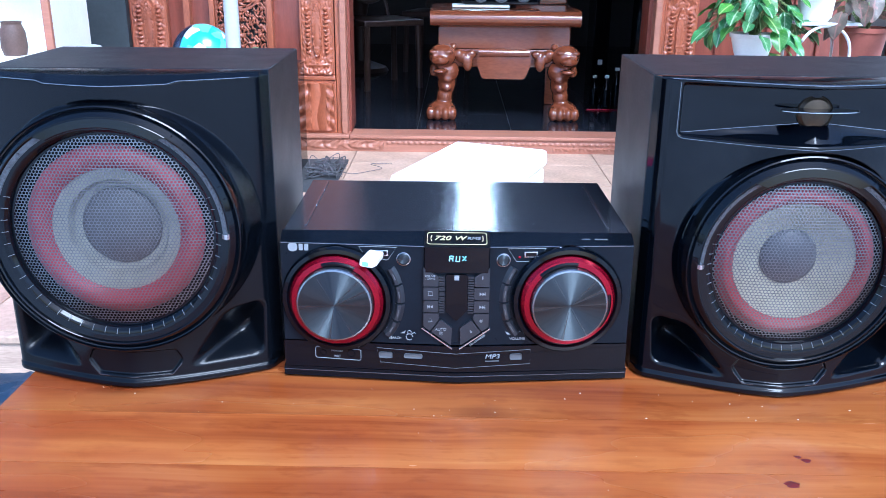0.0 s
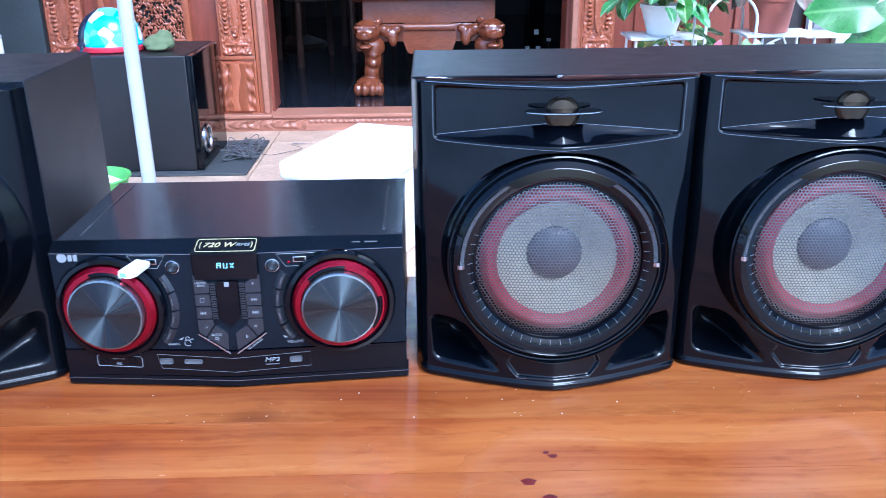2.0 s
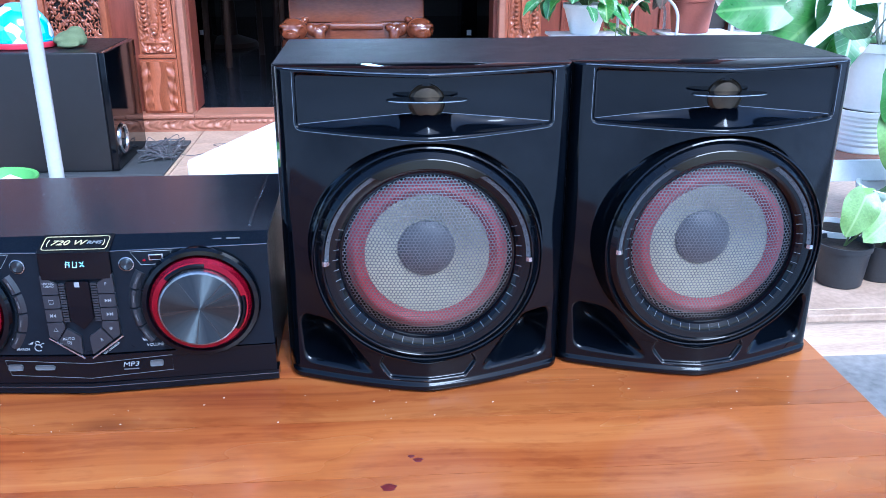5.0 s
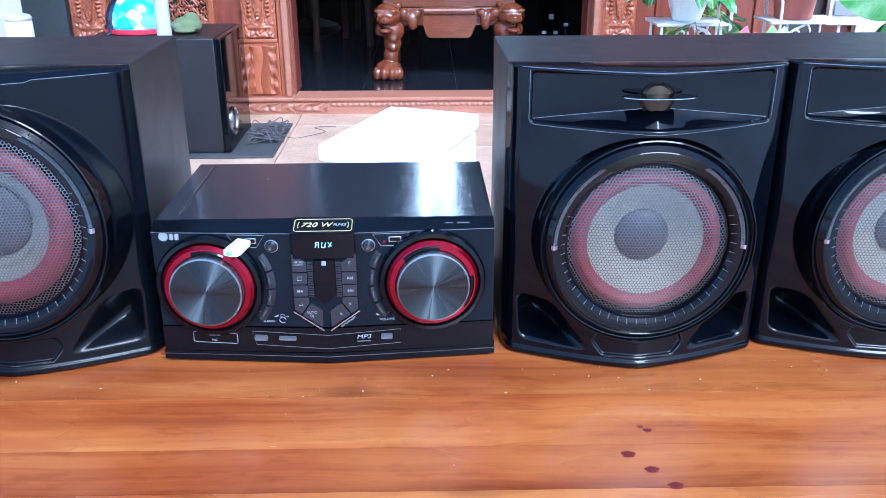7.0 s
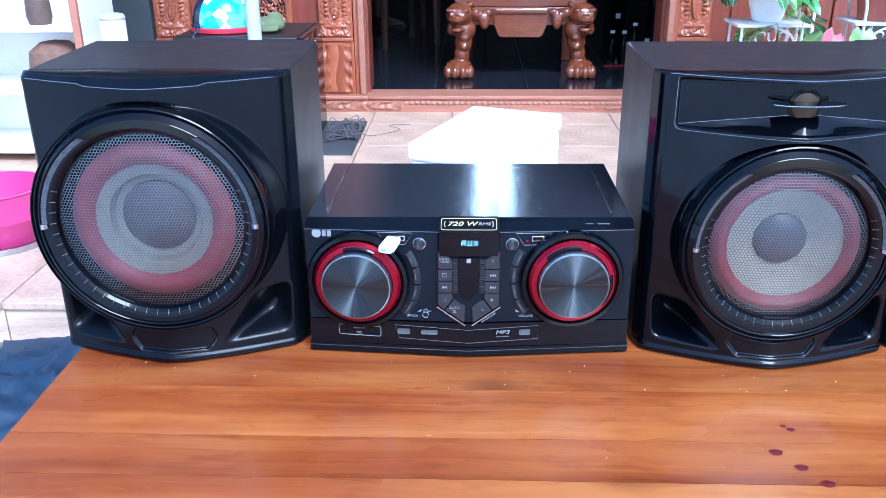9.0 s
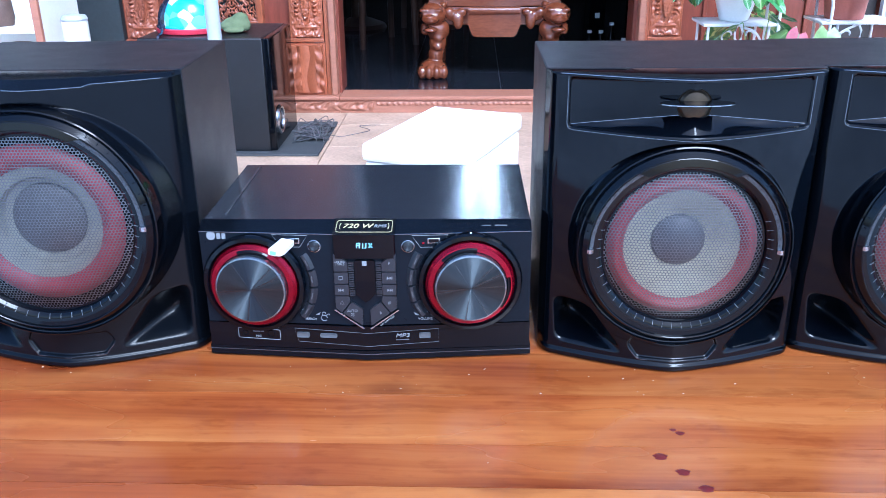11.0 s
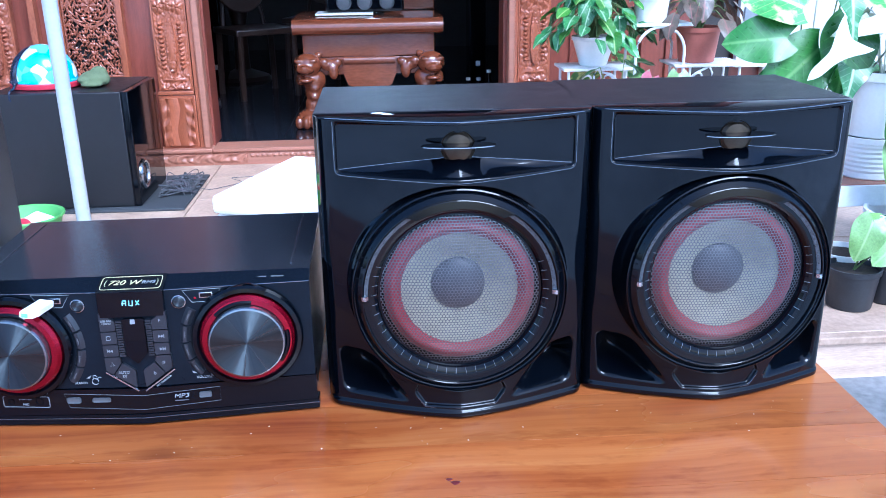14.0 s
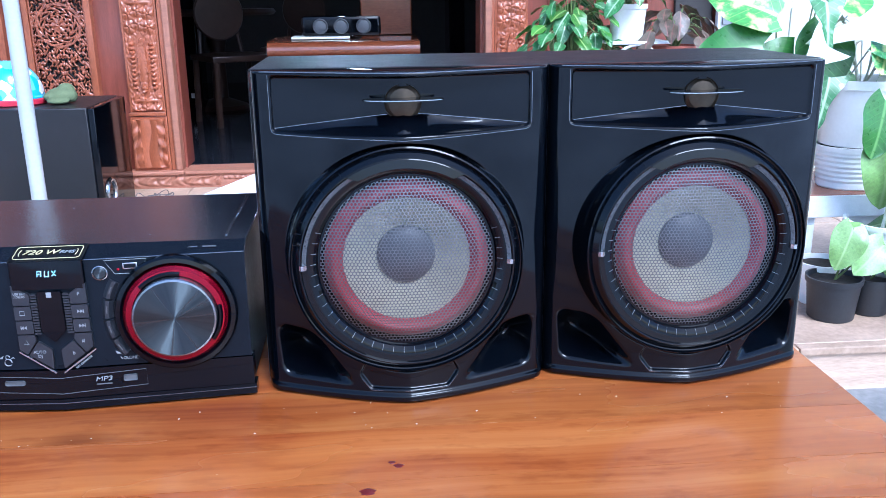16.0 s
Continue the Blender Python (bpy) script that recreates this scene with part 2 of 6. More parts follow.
PRINT = material("pale_grey_print", (0.23, 0.245, 0.26), 0.5, 0, 0.05, 50)
DIM = material("dim_grey_print", (0.08, 0.083, 0.09), 0.5, 0, 0.05, 50)
TICK = material("worn_grey_tick_print", (0.13, 0.137, 0.147), 0.45, 0, 0.3, 90)
GOLD = material("gold_print", (0.52, 0.45, 0.24), 0.4, 0, 0.1, 50)
GLOW = material("display_glow", (0.3, 0.7, 0.7), 0.5, emit=(0.55, 1.0, 0.95), strength=0.8)
WHITE = material("white_plastic", (0.86, 0.85, 0.81), 0.4, 0, 0.05, 12)
POSTPAINT = material("grey_white_post_paint", (0.42, 0.44, 0.45), 0.4, 0, 0.1, 12, 0.1, 120)
# wood darkened in its base colour to stand for the room's shade
SHADE_WOOD = material("shade_darkened_wood", (0.035, 0.018, 0.012), 0.35, 0, 0.3, 10)
WHITE_PAINT = material("white_painted_iron", (0.74, 0.75, 0.76), 0.42, 0, 0.08, 30, 0.1, 200)
CYAN = material("pale_cyan_plastic", (0.25, 0.62, 0.75), 0.35, 0, 0.05, 20)
TILE = material("cream_stone_tile", (0.40, 0.265, 0.175), 0.4, 0, 0.2, 7, 0.05, 60, tint=(0.54, 0.385, 0.28), random=0.06)
RISER = material("tan_step_tile", (0.50, 0.34, 0.24), 0.35, 0, 0.2, 9, 0.05, 60, tint=(0.62, 0.46, 0.34), stretch=(0.5, 1, 5))
GROUT = material("grey_mortar", (0.30, 0.28, 0.26), 0.85, 0, 0.2, 40, 0.3, 300)
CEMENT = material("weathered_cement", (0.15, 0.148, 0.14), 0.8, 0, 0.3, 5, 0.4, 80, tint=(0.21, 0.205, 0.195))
# invented pale ground colour, picked for its reflection in the glossy fronts
YARD = material("pale_reflector_ground", (0.46, 0.50, 0.54), 0.85, 0, 0.5, 0.8, 0.4, 40)
BLACKTILE = material("polished_black_tile", (0.012, 0.014, 0.020), 0.12, 0, 0.3, 8)
SLATE = material("dark_grey_wall_tile", (0.045, 0.055, 0.060), 0.4, 0, 0.2, 6, 0.1, 60)
# near black in place of shade, for unlit walls and gaps
SHADE_DARK = material("shade_dark_surface", (0.035, 0.03, 0.028), 0.7, 0, 0.2, 3, 0.1, 60)
PLASTER = material("pale_plaster", (0.62, 0.62, 0.60), 0.8, 0, 0.1, 4, 0.2, 120)
RUBBER = material("grey_rubber_mat", (0.045, 0.048, 0.052), 0.75, 0, 0.2, 20, 0.4, 300)
CABLE = material("grey_cable", (0.12, 0.11, 0.12), 0.5, 0, 0.2, 60)
TERRA = material("terracotta_plastic", (0.36, 0.11, 0.075), 0.5, 0, 0.15, 15, 0.1, 100)
BLACKPOT = material("black_nursery_plastic", (0.020, 0.021, 0.024), 0.45, 0, 0.3, 20, 0.1, 120)
SOIL = material("potting_soil", (0.04, 0.03, 0.022), 0.95, 0, 0.5, 60, 0.8, 120)
STEM = material("green_stem", (0.16, 0.22, 0.07), 0.5, 0, 0.25, 30)
STEM_WHITE = material("pale_stem", (0.55, 0.58, 0.45), 0.5, 0, 0.15, 30)


# ---- mesh helpers ----
def finish(bm, name, mat, parent=None, angle=20, m=None):
    bmesh.ops.recalc_face_normals(bm, faces=bm.faces)
    me = bpy.data.meshes.new(name)
    bm.to_mesh(me)
    bm.free()
    me.materials.append(mat)
    if angle:
        me.shade_smooth()
        me.set_sharp_from_angle(angle=radians(angle))
    ob = new(name, me)
    if parent:
        ob.parent = parent
    if m is not None:
        ob.matrix_local = m
    return ob


def part(name, bm, mat, parent, label="", angle=20, m=None):
    return tagged(finish(bm, name, mat, parent, angle, m), label)


def thing(name, m, label, category, group="", kind=""):
    e = new(name)
    e.empty_display_size = 0.05
    e.matrix_world = m
    return tagged(e, label, category, group, kind)


def box(x0, x1, y0, y1, z0, z1, bevel=0.0, bm=None, seg=2):
    bm = bm or bmesh.new()
    r = bmesh.ops.create_cube(bm, size=1.0)
    for v in r["verts"]:
        v.co = Vector((x0 + (v.co.x + 0.5) * (x1 - x0), y0 + (v.co.y + 0.5) * (y1 - y0), z0 + (v.co.z + 0.5) * (z1 - z0)))
    if bevel:
        es = {e for v in r["verts"] for e in v.link_edges}
        bmesh.ops.bevel(bm, geom=list(es), offset=bevel, segments=seg, affect="EDGES", profile=0.5)
    return bm


def lathe(profile, seg=48, axis="z", at=(0, 0, 0), bm=None, a0=0.0, a1=360.0, close=False):
    """Turns (radius, height) pairs about an axis; axis y counts height towards -y (to the front)."""
    bm = bm or bmesh.new()
    full = abs(a1 - a0) >= 359.9
    n = seg if full else seg + 1
    rings = []
    for k in range(n):
        a = radians(a0 + (a1 - a0) * k / seg)
        row = []
        for r, h in profile:
            c, s = r * math.cos(a), r * math.sin(a)
            row.append(bm.verts.new((at[0] + c, at[1] + s, at[2] + h) if axis == "z" else (at[0] + c, at[1] - h, at[2] + s) if axis == "y" else (at[0] + h, at[1] + c, at[2] + s)))
        rings.append(row)
    p = len(profile)
    for k in range(seg):
        a, b = rings[k], rings[(k + 1) % n]
        for j in range(p - 1 + (1 if close else 0)):
            j2 = (j + 1) % p
            bm.faces.new((a[j], b[j], b[j2], a[j2]))
    if close and not full:
        bm.faces.new(rings[0])
        bm.faces.new(rings[-1][::-1])
    bmesh.ops.remove_doubles(bm, verts=bm.verts, dist=1e-6)
    return bm


def prism(poly, a, b, axis="y", bm=None, poly2=None):
    """A solid from a 2D outline between two depths; poly2 gives the far outline another shape."""
    bm = bm or bmesh.new()
    put = {"y": lambda p, d: (p[0], d, p[1]), "z": lambda p, d: (p[0], p[1], d), "x": lambda p, d: (d, p[0], p[1])}[axis]
    v0 = [bm.verts.new(put(p, a)) for p in poly]
    v1 = [bm.verts.new(put(p, b)) for p in (poly2 or poly)]
    n = len(poly)
    bm.faces.new(v0)
    bm.faces.new(v1[::-1])
    for i in range(n):
        bm.faces.new((v0[i], v0[(i + 1) % n], v1[(i + 1) % n], v1[i]))
    return bm


def tube(points, r, seg=8, closed=False, bm=None, r_end=None):
    """A round bar along points."""
    bm = bm or bmesh.new()
    pts = [Vector(p) for p in points]
    n = len(pts)
    rings = []
    up = Vector((0.03, 0.02, 1)).normalized()
    for i, p in enumerate(pts):
        a, b = (pts[(i - 1) % n], pts[(i + 1) % n]) if closed else (pts[max(0, i - 1)], pts[min(n - 1, i + 1)])
        d = (b - a).normalized()
        u = up - d * up.dot(d)
        if u.length < 0.2:
            u = Vector((1, 0, 0)) - d * d.x
        u.normalize()
        w = d.cross(u)
        rr = r if r_end is None else r + (r_end - r) * i / (n - 1)
        rings.append([bm.verts.new(p + u * rr * math.cos(2 * math.pi * k / seg) + w * rr * math.sin(2 * math.pi * k / seg)) for k in range(seg)])
    for i in range(n if closed else n - 1):
        a, b = rings[i], rings[(i + 1) % n]
        for k in range(seg):
            bm.faces.new((a[k], a[(k + 1) % seg], b[(k + 1) % seg], b[k]))
    if not closed:
        bm.faces.new(rings[0][::-1])
        bm.faces.new(rings[-1])
    return bm


def round_poly(poly, r, n=4):
    """Rounds the corners of a 2D outline."""
    out = []
    k = len(poly)
    for i in range(k):
        p, a, b = Vector(poly[i]), Vector(poly[i - 1]), Vector(poly[(i + 1) % k])
        ra = min(r, (a - p).length * 0.45, (b - p).length * 0.45)
        s, e = p + (a - p).normalized() * ra, p + (b - p).normalized() * ra
        for j in range(n + 1):
            t = j / n
            q = s * (1 - t) ** 2 + p * 2 * t * (1 - t) + e * t * t
            out.append((q.x, q.y))
    return out


def spline(points, n=8):
    """Points along a smooth curve through the given ones."""
    p = [Vector(q) for q in points]
    p = [p[0] * 2 - p[1]] + p + [p[-1] * 2 - p[-2]]
    out = []
    for i in range(1, len(p) - 2):
        for k in range(n):
            t = k / n
            a, b, c, d = p[i - 1], p[i], p[i + 1], p[i + 2]
            out.append(0.5 * ((2 * b) + (c - a) * t + (2 * a - 5 * b + 4 * c - d) * t * t + (3 * b - a - 3 * c + d) * t ** 3))
    return out + [p[-2]]


def carve(bm, cutters):
    """The solid bm with the cutters taken out of it, as a new bmesh."""
    obs = []
    for b in [bm] + cutters:
        bmesh.ops.recalc_face_normals(b, faces=b.faces)
        me = bpy.data.meshes.new("blank")
        b.to_mesh(me)
        b.free()
        obs.append(new("blank", me))
    for c in obs[1:]:
        mod = obs[0].modifiers.new("cut", "BOOLEAN")
        mod.operation, mod.object, mod.solver = "DIFFERENCE", c, "EXACT"
    dg = bpy.context.evaluated_depsgraph_get()
    dg.update()
    out = bmesh.new()
    res = bpy.data.meshes.new_from_object(obs[0].evaluated_get(dg))
    out.from_mesh(res)
    for o in obs:
        d = o.data
        bpy.data.objects.remove(o)
        bpy.data.meshes.remove(d)
    bpy.data.meshes.remove(res)
    return out


def writing(text, size, m, mat, parent, name="print", italic=0.0, depth=0.0004, label="", wide=1.0):
    """Words in the built-in font, centred, as a mesh under a part or thing."""
    cu = bpy.data.curves.new("words", "FONT")
    cu.body, cu.size, cu.align_x, cu.align_y, cu.shear, cu.extrude = text, size, "CENTER", "CENTER", italic, depth
    tmp = new("words", cu)
    dg = bpy.context.evaluated_depsgraph_get()
    me = bpy.data.meshes.new_from_object(tmp.evaluated_get(dg))
    bpy.data.objects.remove(tmp)
    bpy.data.curves.remove(cu)
    me.name = name
    me.transform(Matrix.Diagonal((wide, 1, 1, 1)))
    me.materials.clear()
    me.materials.append(mat)
    ob = new(name, me)
    ob.parent = parent
    ob.matrix_local = m
    return tagged(ob, label)


FRONT = pose(0, 0, 0, 90, 0, 0)


# ---- the setting ----
FLOOR_Z, GROUND_Z, LEDGE_Y, WALL_Y, SILL_Z, ROOM_Z = -0.43, -0.56, 2.06, 4.37, -0.343, -0.350


def setting(name, bm, mat, label, angle=20):
    return tagged(finish(bm, name, mat, None, angle), label, kind="structure")


# out of view; acts as a reflector for the speaker fronts
yard = setting("yard", box(-40, 40, -40, 0.35, GROUND_Z - 0.1, GROUND_Z), YARD, "unseen pale ground added in front of the table to brighten reflections")
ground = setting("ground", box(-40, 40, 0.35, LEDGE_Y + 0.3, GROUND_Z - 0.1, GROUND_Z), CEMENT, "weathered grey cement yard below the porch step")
porch_base = setting("porch_base", box(-3.4, 4.5, LEDGE_Y + 0.012, WALL_Y + 0.05, GROUND_Z - 0.05, FLOOR_Z - 0.012), GROUT, "mortar bed of the raised porch")
far = setting("ground_far", box(-40, 40, LEDGE_Y + 0.3, 40, GROUND_Z - 0.1, GROUND_Z - 0.06), CEMENT, "weathered grey cement ground beside the house")


def wall_box(name, x0, x1, y0, y1, z0, z1, mat, label):
    return setting(name, box(x0, x1, y0, y1, z0, z1), mat, label)


DOOR_L, DOOR_R = -0.535, 0.955
# end wall: base colour darkened to stand for missing light
wall_box("wall_dark_end", -2.9, -1.86, WALL_Y, WALL_Y + 0.12, FLOOR_Z - 0.02, 3.75, SHADE_DARK, "porch end wall with its shade put into the colour")
wall_box("wall_left", -1.86, -1.63, WALL_Y, WALL_Y + 0.12, FLOOR_Z - 0.02, 3.75, SLATE, "dark grey tiled porch wall")
wall_box("wall_panels", -1.63, DOOR_L, WALL_Y + 0.045, WALL_Y + 0.12, FLOOR_Z - 0.02, 3.75, PANEL, "red-brown wooden wall beside the doorway")
wall_box("wall_right", DOOR_R, 2.3, WALL_Y + 0.045, WALL_Y + 0.12, FLOOR_Z - 0.02, 3.75, PANEL, "red-brown wooden wall behind the plants")
wall_box("wall_over_door", DOOR_L, DOOR_R, WALL_Y + 0.045, WALL_Y + 0.12, 1.75, 3.75, PANEL, "red-brown wood above the doorway")
wall_box("wall_far_right", 2.3, 4.6, WALL_Y, WALL_Y + 0.12, FLOOR_Z - 0.02, 3.75, PLASTER, "pale plaster wall at the porch end")
# room behind the doorway; its gloom is put into the wall colour
wall_box("wall_room_left", -3.2, -3.1, WALL_Y + 0.12, 9.1, ROOM_Z - 0.05, 3.75, SHADE_DARK, "interior wall with its shade put into the colour")
wall_box("wall_room_right", 3.1, 3.2, WALL_Y + 0.12, 9.1, ROOM_Z - 0.05, 3.75, SHADE_DARK, "interior wall with its shade put into the colour")
wall_box("wall_room_back_low", -3.2, 3.2, 9.1, 9.2, ROOM_Z - 0.05, 1.6, SHADE_DARK, "back wall of the room with its shade in the colour")
wall_box("wall_room_back_left", -3.2, 0.18, 9.1, 9.2, 1.6, 3.75, SHADE_DARK, "back wall of the room with its shade in the colour")
wall_box("wall_room_back_right", 0.305, 3.2, 9.1, 9.2, 1.6, 3.75, SHADE_DARK, "back wall of the room with its shade in the colour")
wall_box("ceiling_room", -3.3, 3.3, WALL_Y + 0.12, 9.3, 3.75, 3.85, SHADE_DARK, "room ceiling with its shade in the colour")
wall_box("ceiling_porch", -3.6, 4.6, 2.9, WALL_Y - 0.001, 2.7, 2.8, PLASTER, "pale porch ceiling")
wall_box("room_bed", -3.2, 3.2, WALL_Y + 0.06, 9.2, ROOM_Z - 0.2, ROOM_Z - 0.012, GROUT, "bed of the black tiles")


# ---- table ----
def wooden_table():
    t = thing("low_table", pose(0, 0, 0), "low table of glossy orange varnished boards carrying the stereo", "table")
    x0, x1 = -0.56, 0.967
    ys = [0.42, 0.545, 0.638, 0.738, 0.818, 0.93, 1.04, 1.15, 1.26, 1.385]
    for a, b in zip(ys, ys[1:]):
        part("board", box(x0, x1, a + 0.0004, b - 0.0004, -0.028, 0.0), TABLE, t)
    for y in (0.44, 1.345):
        part("apron", box(x0 + 0.04, x1 - 0.04, y - 0.012, y + 0.012, -0.115, -0.028, 0.003), TABLE, t)
    for x in (x0 + 0.05, x1 - 0.05):
        part("side_apron", box(x - 0.012, x + 0.012, 0.452, 1.333, -0.115, -0.028, 0.003), TABLE, t)
        for y in (0.47, 1.315):
            part("leg", box(x - 0.035 + (0.047 if x < 0 else -0.047), x + 0.035 + (0.047 if x < 0 else -0.047), y - 0.03, y + 0.03, GROUND_Z, -0.028, 0.005), TABLE, t)
    return t


wooden_table()


# ---- loudspeakers ----
def bow(x, half, out):
    """How far the bowed front stands out at x."""
    return out * (1 - (abs(x) / half) ** 1.38)


def honeycomb(radius, pitch, dome, hole=0.40, rim=0.0):
    """A round perforated sheet with hexagonal holes, slightly domed to the front."""
    bm = bmesh.new()
    dx, dz = pitch, pitch * math.sqrt(3) / 2
    n = int(radius / dz) + 1
    for j in range(-n, n + 1):
        for i in range(-n - 1, n + 2):
            cx, cz = (i + 0.5 * (j % 2)) * dx, j * dz
            if math.hypot(cx, cz) > radius:
                continue
            o, q = [], []
            for k in range(6):
                a = radians(60 * k + 30)
                for rr, row in ((pitch / math.sqrt(3), o), (pitch * hole, q)):
                    x, z = cx + rr * math.cos(a), cz + rr * math.sin(a)
                    row.append(bm.verts.new((x, -dome * (1 - (x * x + z * z) / radius ** 2), z)))
            for k in range(6):
                bm.faces.new((o[k], o[(k + 1) % 6], q[(k + 1) % 6], q[k]))
    return bm


def arc_band(r0, r1, a0, a1, d0, d1, seg=24):
    """A raised curved band of a ring, from depth d0 out to d1, with chamfered edges."""
    c = (r1 - r0) * 0.34
    return lathe([(r0, d0), (r0, d1 - c), (r0 + c, d1), (r1 - c, d1), (r1, d1 - c), (r1, d0)], seg, "y", a0=a0, a1=a1, close=True)


def smooth_min(a, b, k):
    h = np.clip(0.5 + 0.5 * (b - a) / k, 0, 1)
    return b + (a - b) * h - k * h * (1 - h)


def step_up(v):
    t = np.clip(v, 0, 1)
    return t * t * (3 - 2 * t)


def inside(X, Z, poly, k):
    """How far inside a convex outline (counter-clockwise) each place lies, with corners rounded by k."""
    d = None
    for (x0, z0), (x1, z1) in zip(poly, poly[1:] + poly[:1]):
        n = math.hypot(x1 - x0, z1 - z0)
        e = ((X - x0) * -(z1 - z0) + (Z - z0) * (x1 - x0)) / n
        d = e if d is None else smooth_min(d, e, k)
    return d


def speaker_front(horn, half, out, h, cz, R, back, back_y, shift):
    """The moulded front as one sheet: bowed face, round pod, flared ports, chin, base lip and, with a horn, its dished recess."""
    nx, nz = int(2 * half / 0.0012), int(h / 0.0012)
    X, Z = np.meshgrid(np.linspace(-half, half, nx + 1), np.linspace(0.0015, h - 0.0008, nz + 1))
    A = np.abs(X)
    F = out * (1 - (A / half) ** 1.38)
    r = 0.013
    e = np.clip(A - (half - r), 0, r * 0.985)
    F = F - (r - np.sqrt(r * r - e * e))
    d = np.hypot(X, Z - cz) - R
    F = -smooth_min(-F, -((0.044 if horn else 0.060) - 5.5 * np.maximum(d, -0.001)), 0.005)
    for s in (-1, 1):
        port = [(0.064, 0.021), (0.156, 0.025), (0.161, 0.093), (0.116, 0.089)] if horn else [(0.066, 0.024), (0.160, 0.026), (0.164, 0.106), (0.116, 0.098)]
        P = inside(s * X, Z, port, 0.014)
        F = F - (0.060 if horn else 0.042) * step_up(P / 0.034 + 0.05) ** 0.8
    C = inside(X, Z, [(-0.048, 0.0165), (0.048, 0.0165), (0.062, 0.036), (0.054, 0.052), (-0.054, 0.052), (-0.062, 0.036)], 0.003)
    F = F - 0.0045 * step_up(C / 0.003)
    F = F + 0.0035 * step_up((0.0135 - Z) / 0.004)
    e = np.clip(0.0055 - Z, 0, 0.0039)
    F = F - (0.004 - np.sqrt(0.004 ** 2 - e * e))
    if horn:
        I = inside(X, Z, [(-0.152, 0.3285), (-0.10, 0.3268), (0.0, 0.3243), (0.10, 0.3268), (0.152, 0.3285), (0.152, 0.3955), (-0.152, 0.3955)], 0.005)
        u = np.clip(A / 0.152, 0, 1)
        deep = 0.0055 + 0.030 * (1 - u)
        ledge = 0.3335 + 0.020 * (1 - u) ** 0.95
        g = np.clip((ledge - Z) / np.maximum(ledge - 0.3285, 0.0006), 0, 1)
        floor_ = deep + (F - 0.0025 - deep) * g - 0.0045 * np.sin(math.pi * g) * np.exp(-((u - 0.42) / 0.22) ** 2)
        F = F + (floor_ - F) * step_up(I / 0.0038)
        e = np.clip(Z - (h - 0.0028), 0, 0.0019)
        F = F - (0.002 - np.sqrt(np.maximum(0.002 ** 2 - e * e, 0)))
    else:
        crease = np.interp(A, (0.0, 0.075, 0.085, 0.168), (0.3885, 0.3895, 0.3925, 0.3935))
        F = F - 1.7 * np.clip(Z - crease, 0, 1)
    F = F - 0.011 * step_up((0.0032 - d) / 0.0042)
    F = F + (-0.03 - F) * step_up((-0.003 - d) / 0.003)
    V = np.stack([np.pad(X, 1, "edge"), np.pad(-F, 1, "edge"), np.pad(Z, 1, "edge")], -1)
    V[0, :, 1] = V[-1, :, 1] = V[:, 0, 1] = V[:, -1, 1] = back_y
    V[:, 0, 0], V[:, -1, 0] = shift - back, shift + back
    w = nx + 3
    q = (np.arange(nz + 2)[:, None] * w + np.arange(nx + 2)[None, :]).reshape(-1)
    me = bpy.data.meshes.new("front_panel")
    me.from_pydata(V.reshape(-1, 3).tolist(), [], np.stack([q, q + 1, q + w + 1, q + w], -1).tolist())
    me.materials.append(GLOSS if horn else SATIN)
    me.shade_smooth()
    me.set_sharp_from_angle(angle=radians(62))
    return me


FRONTS = {}


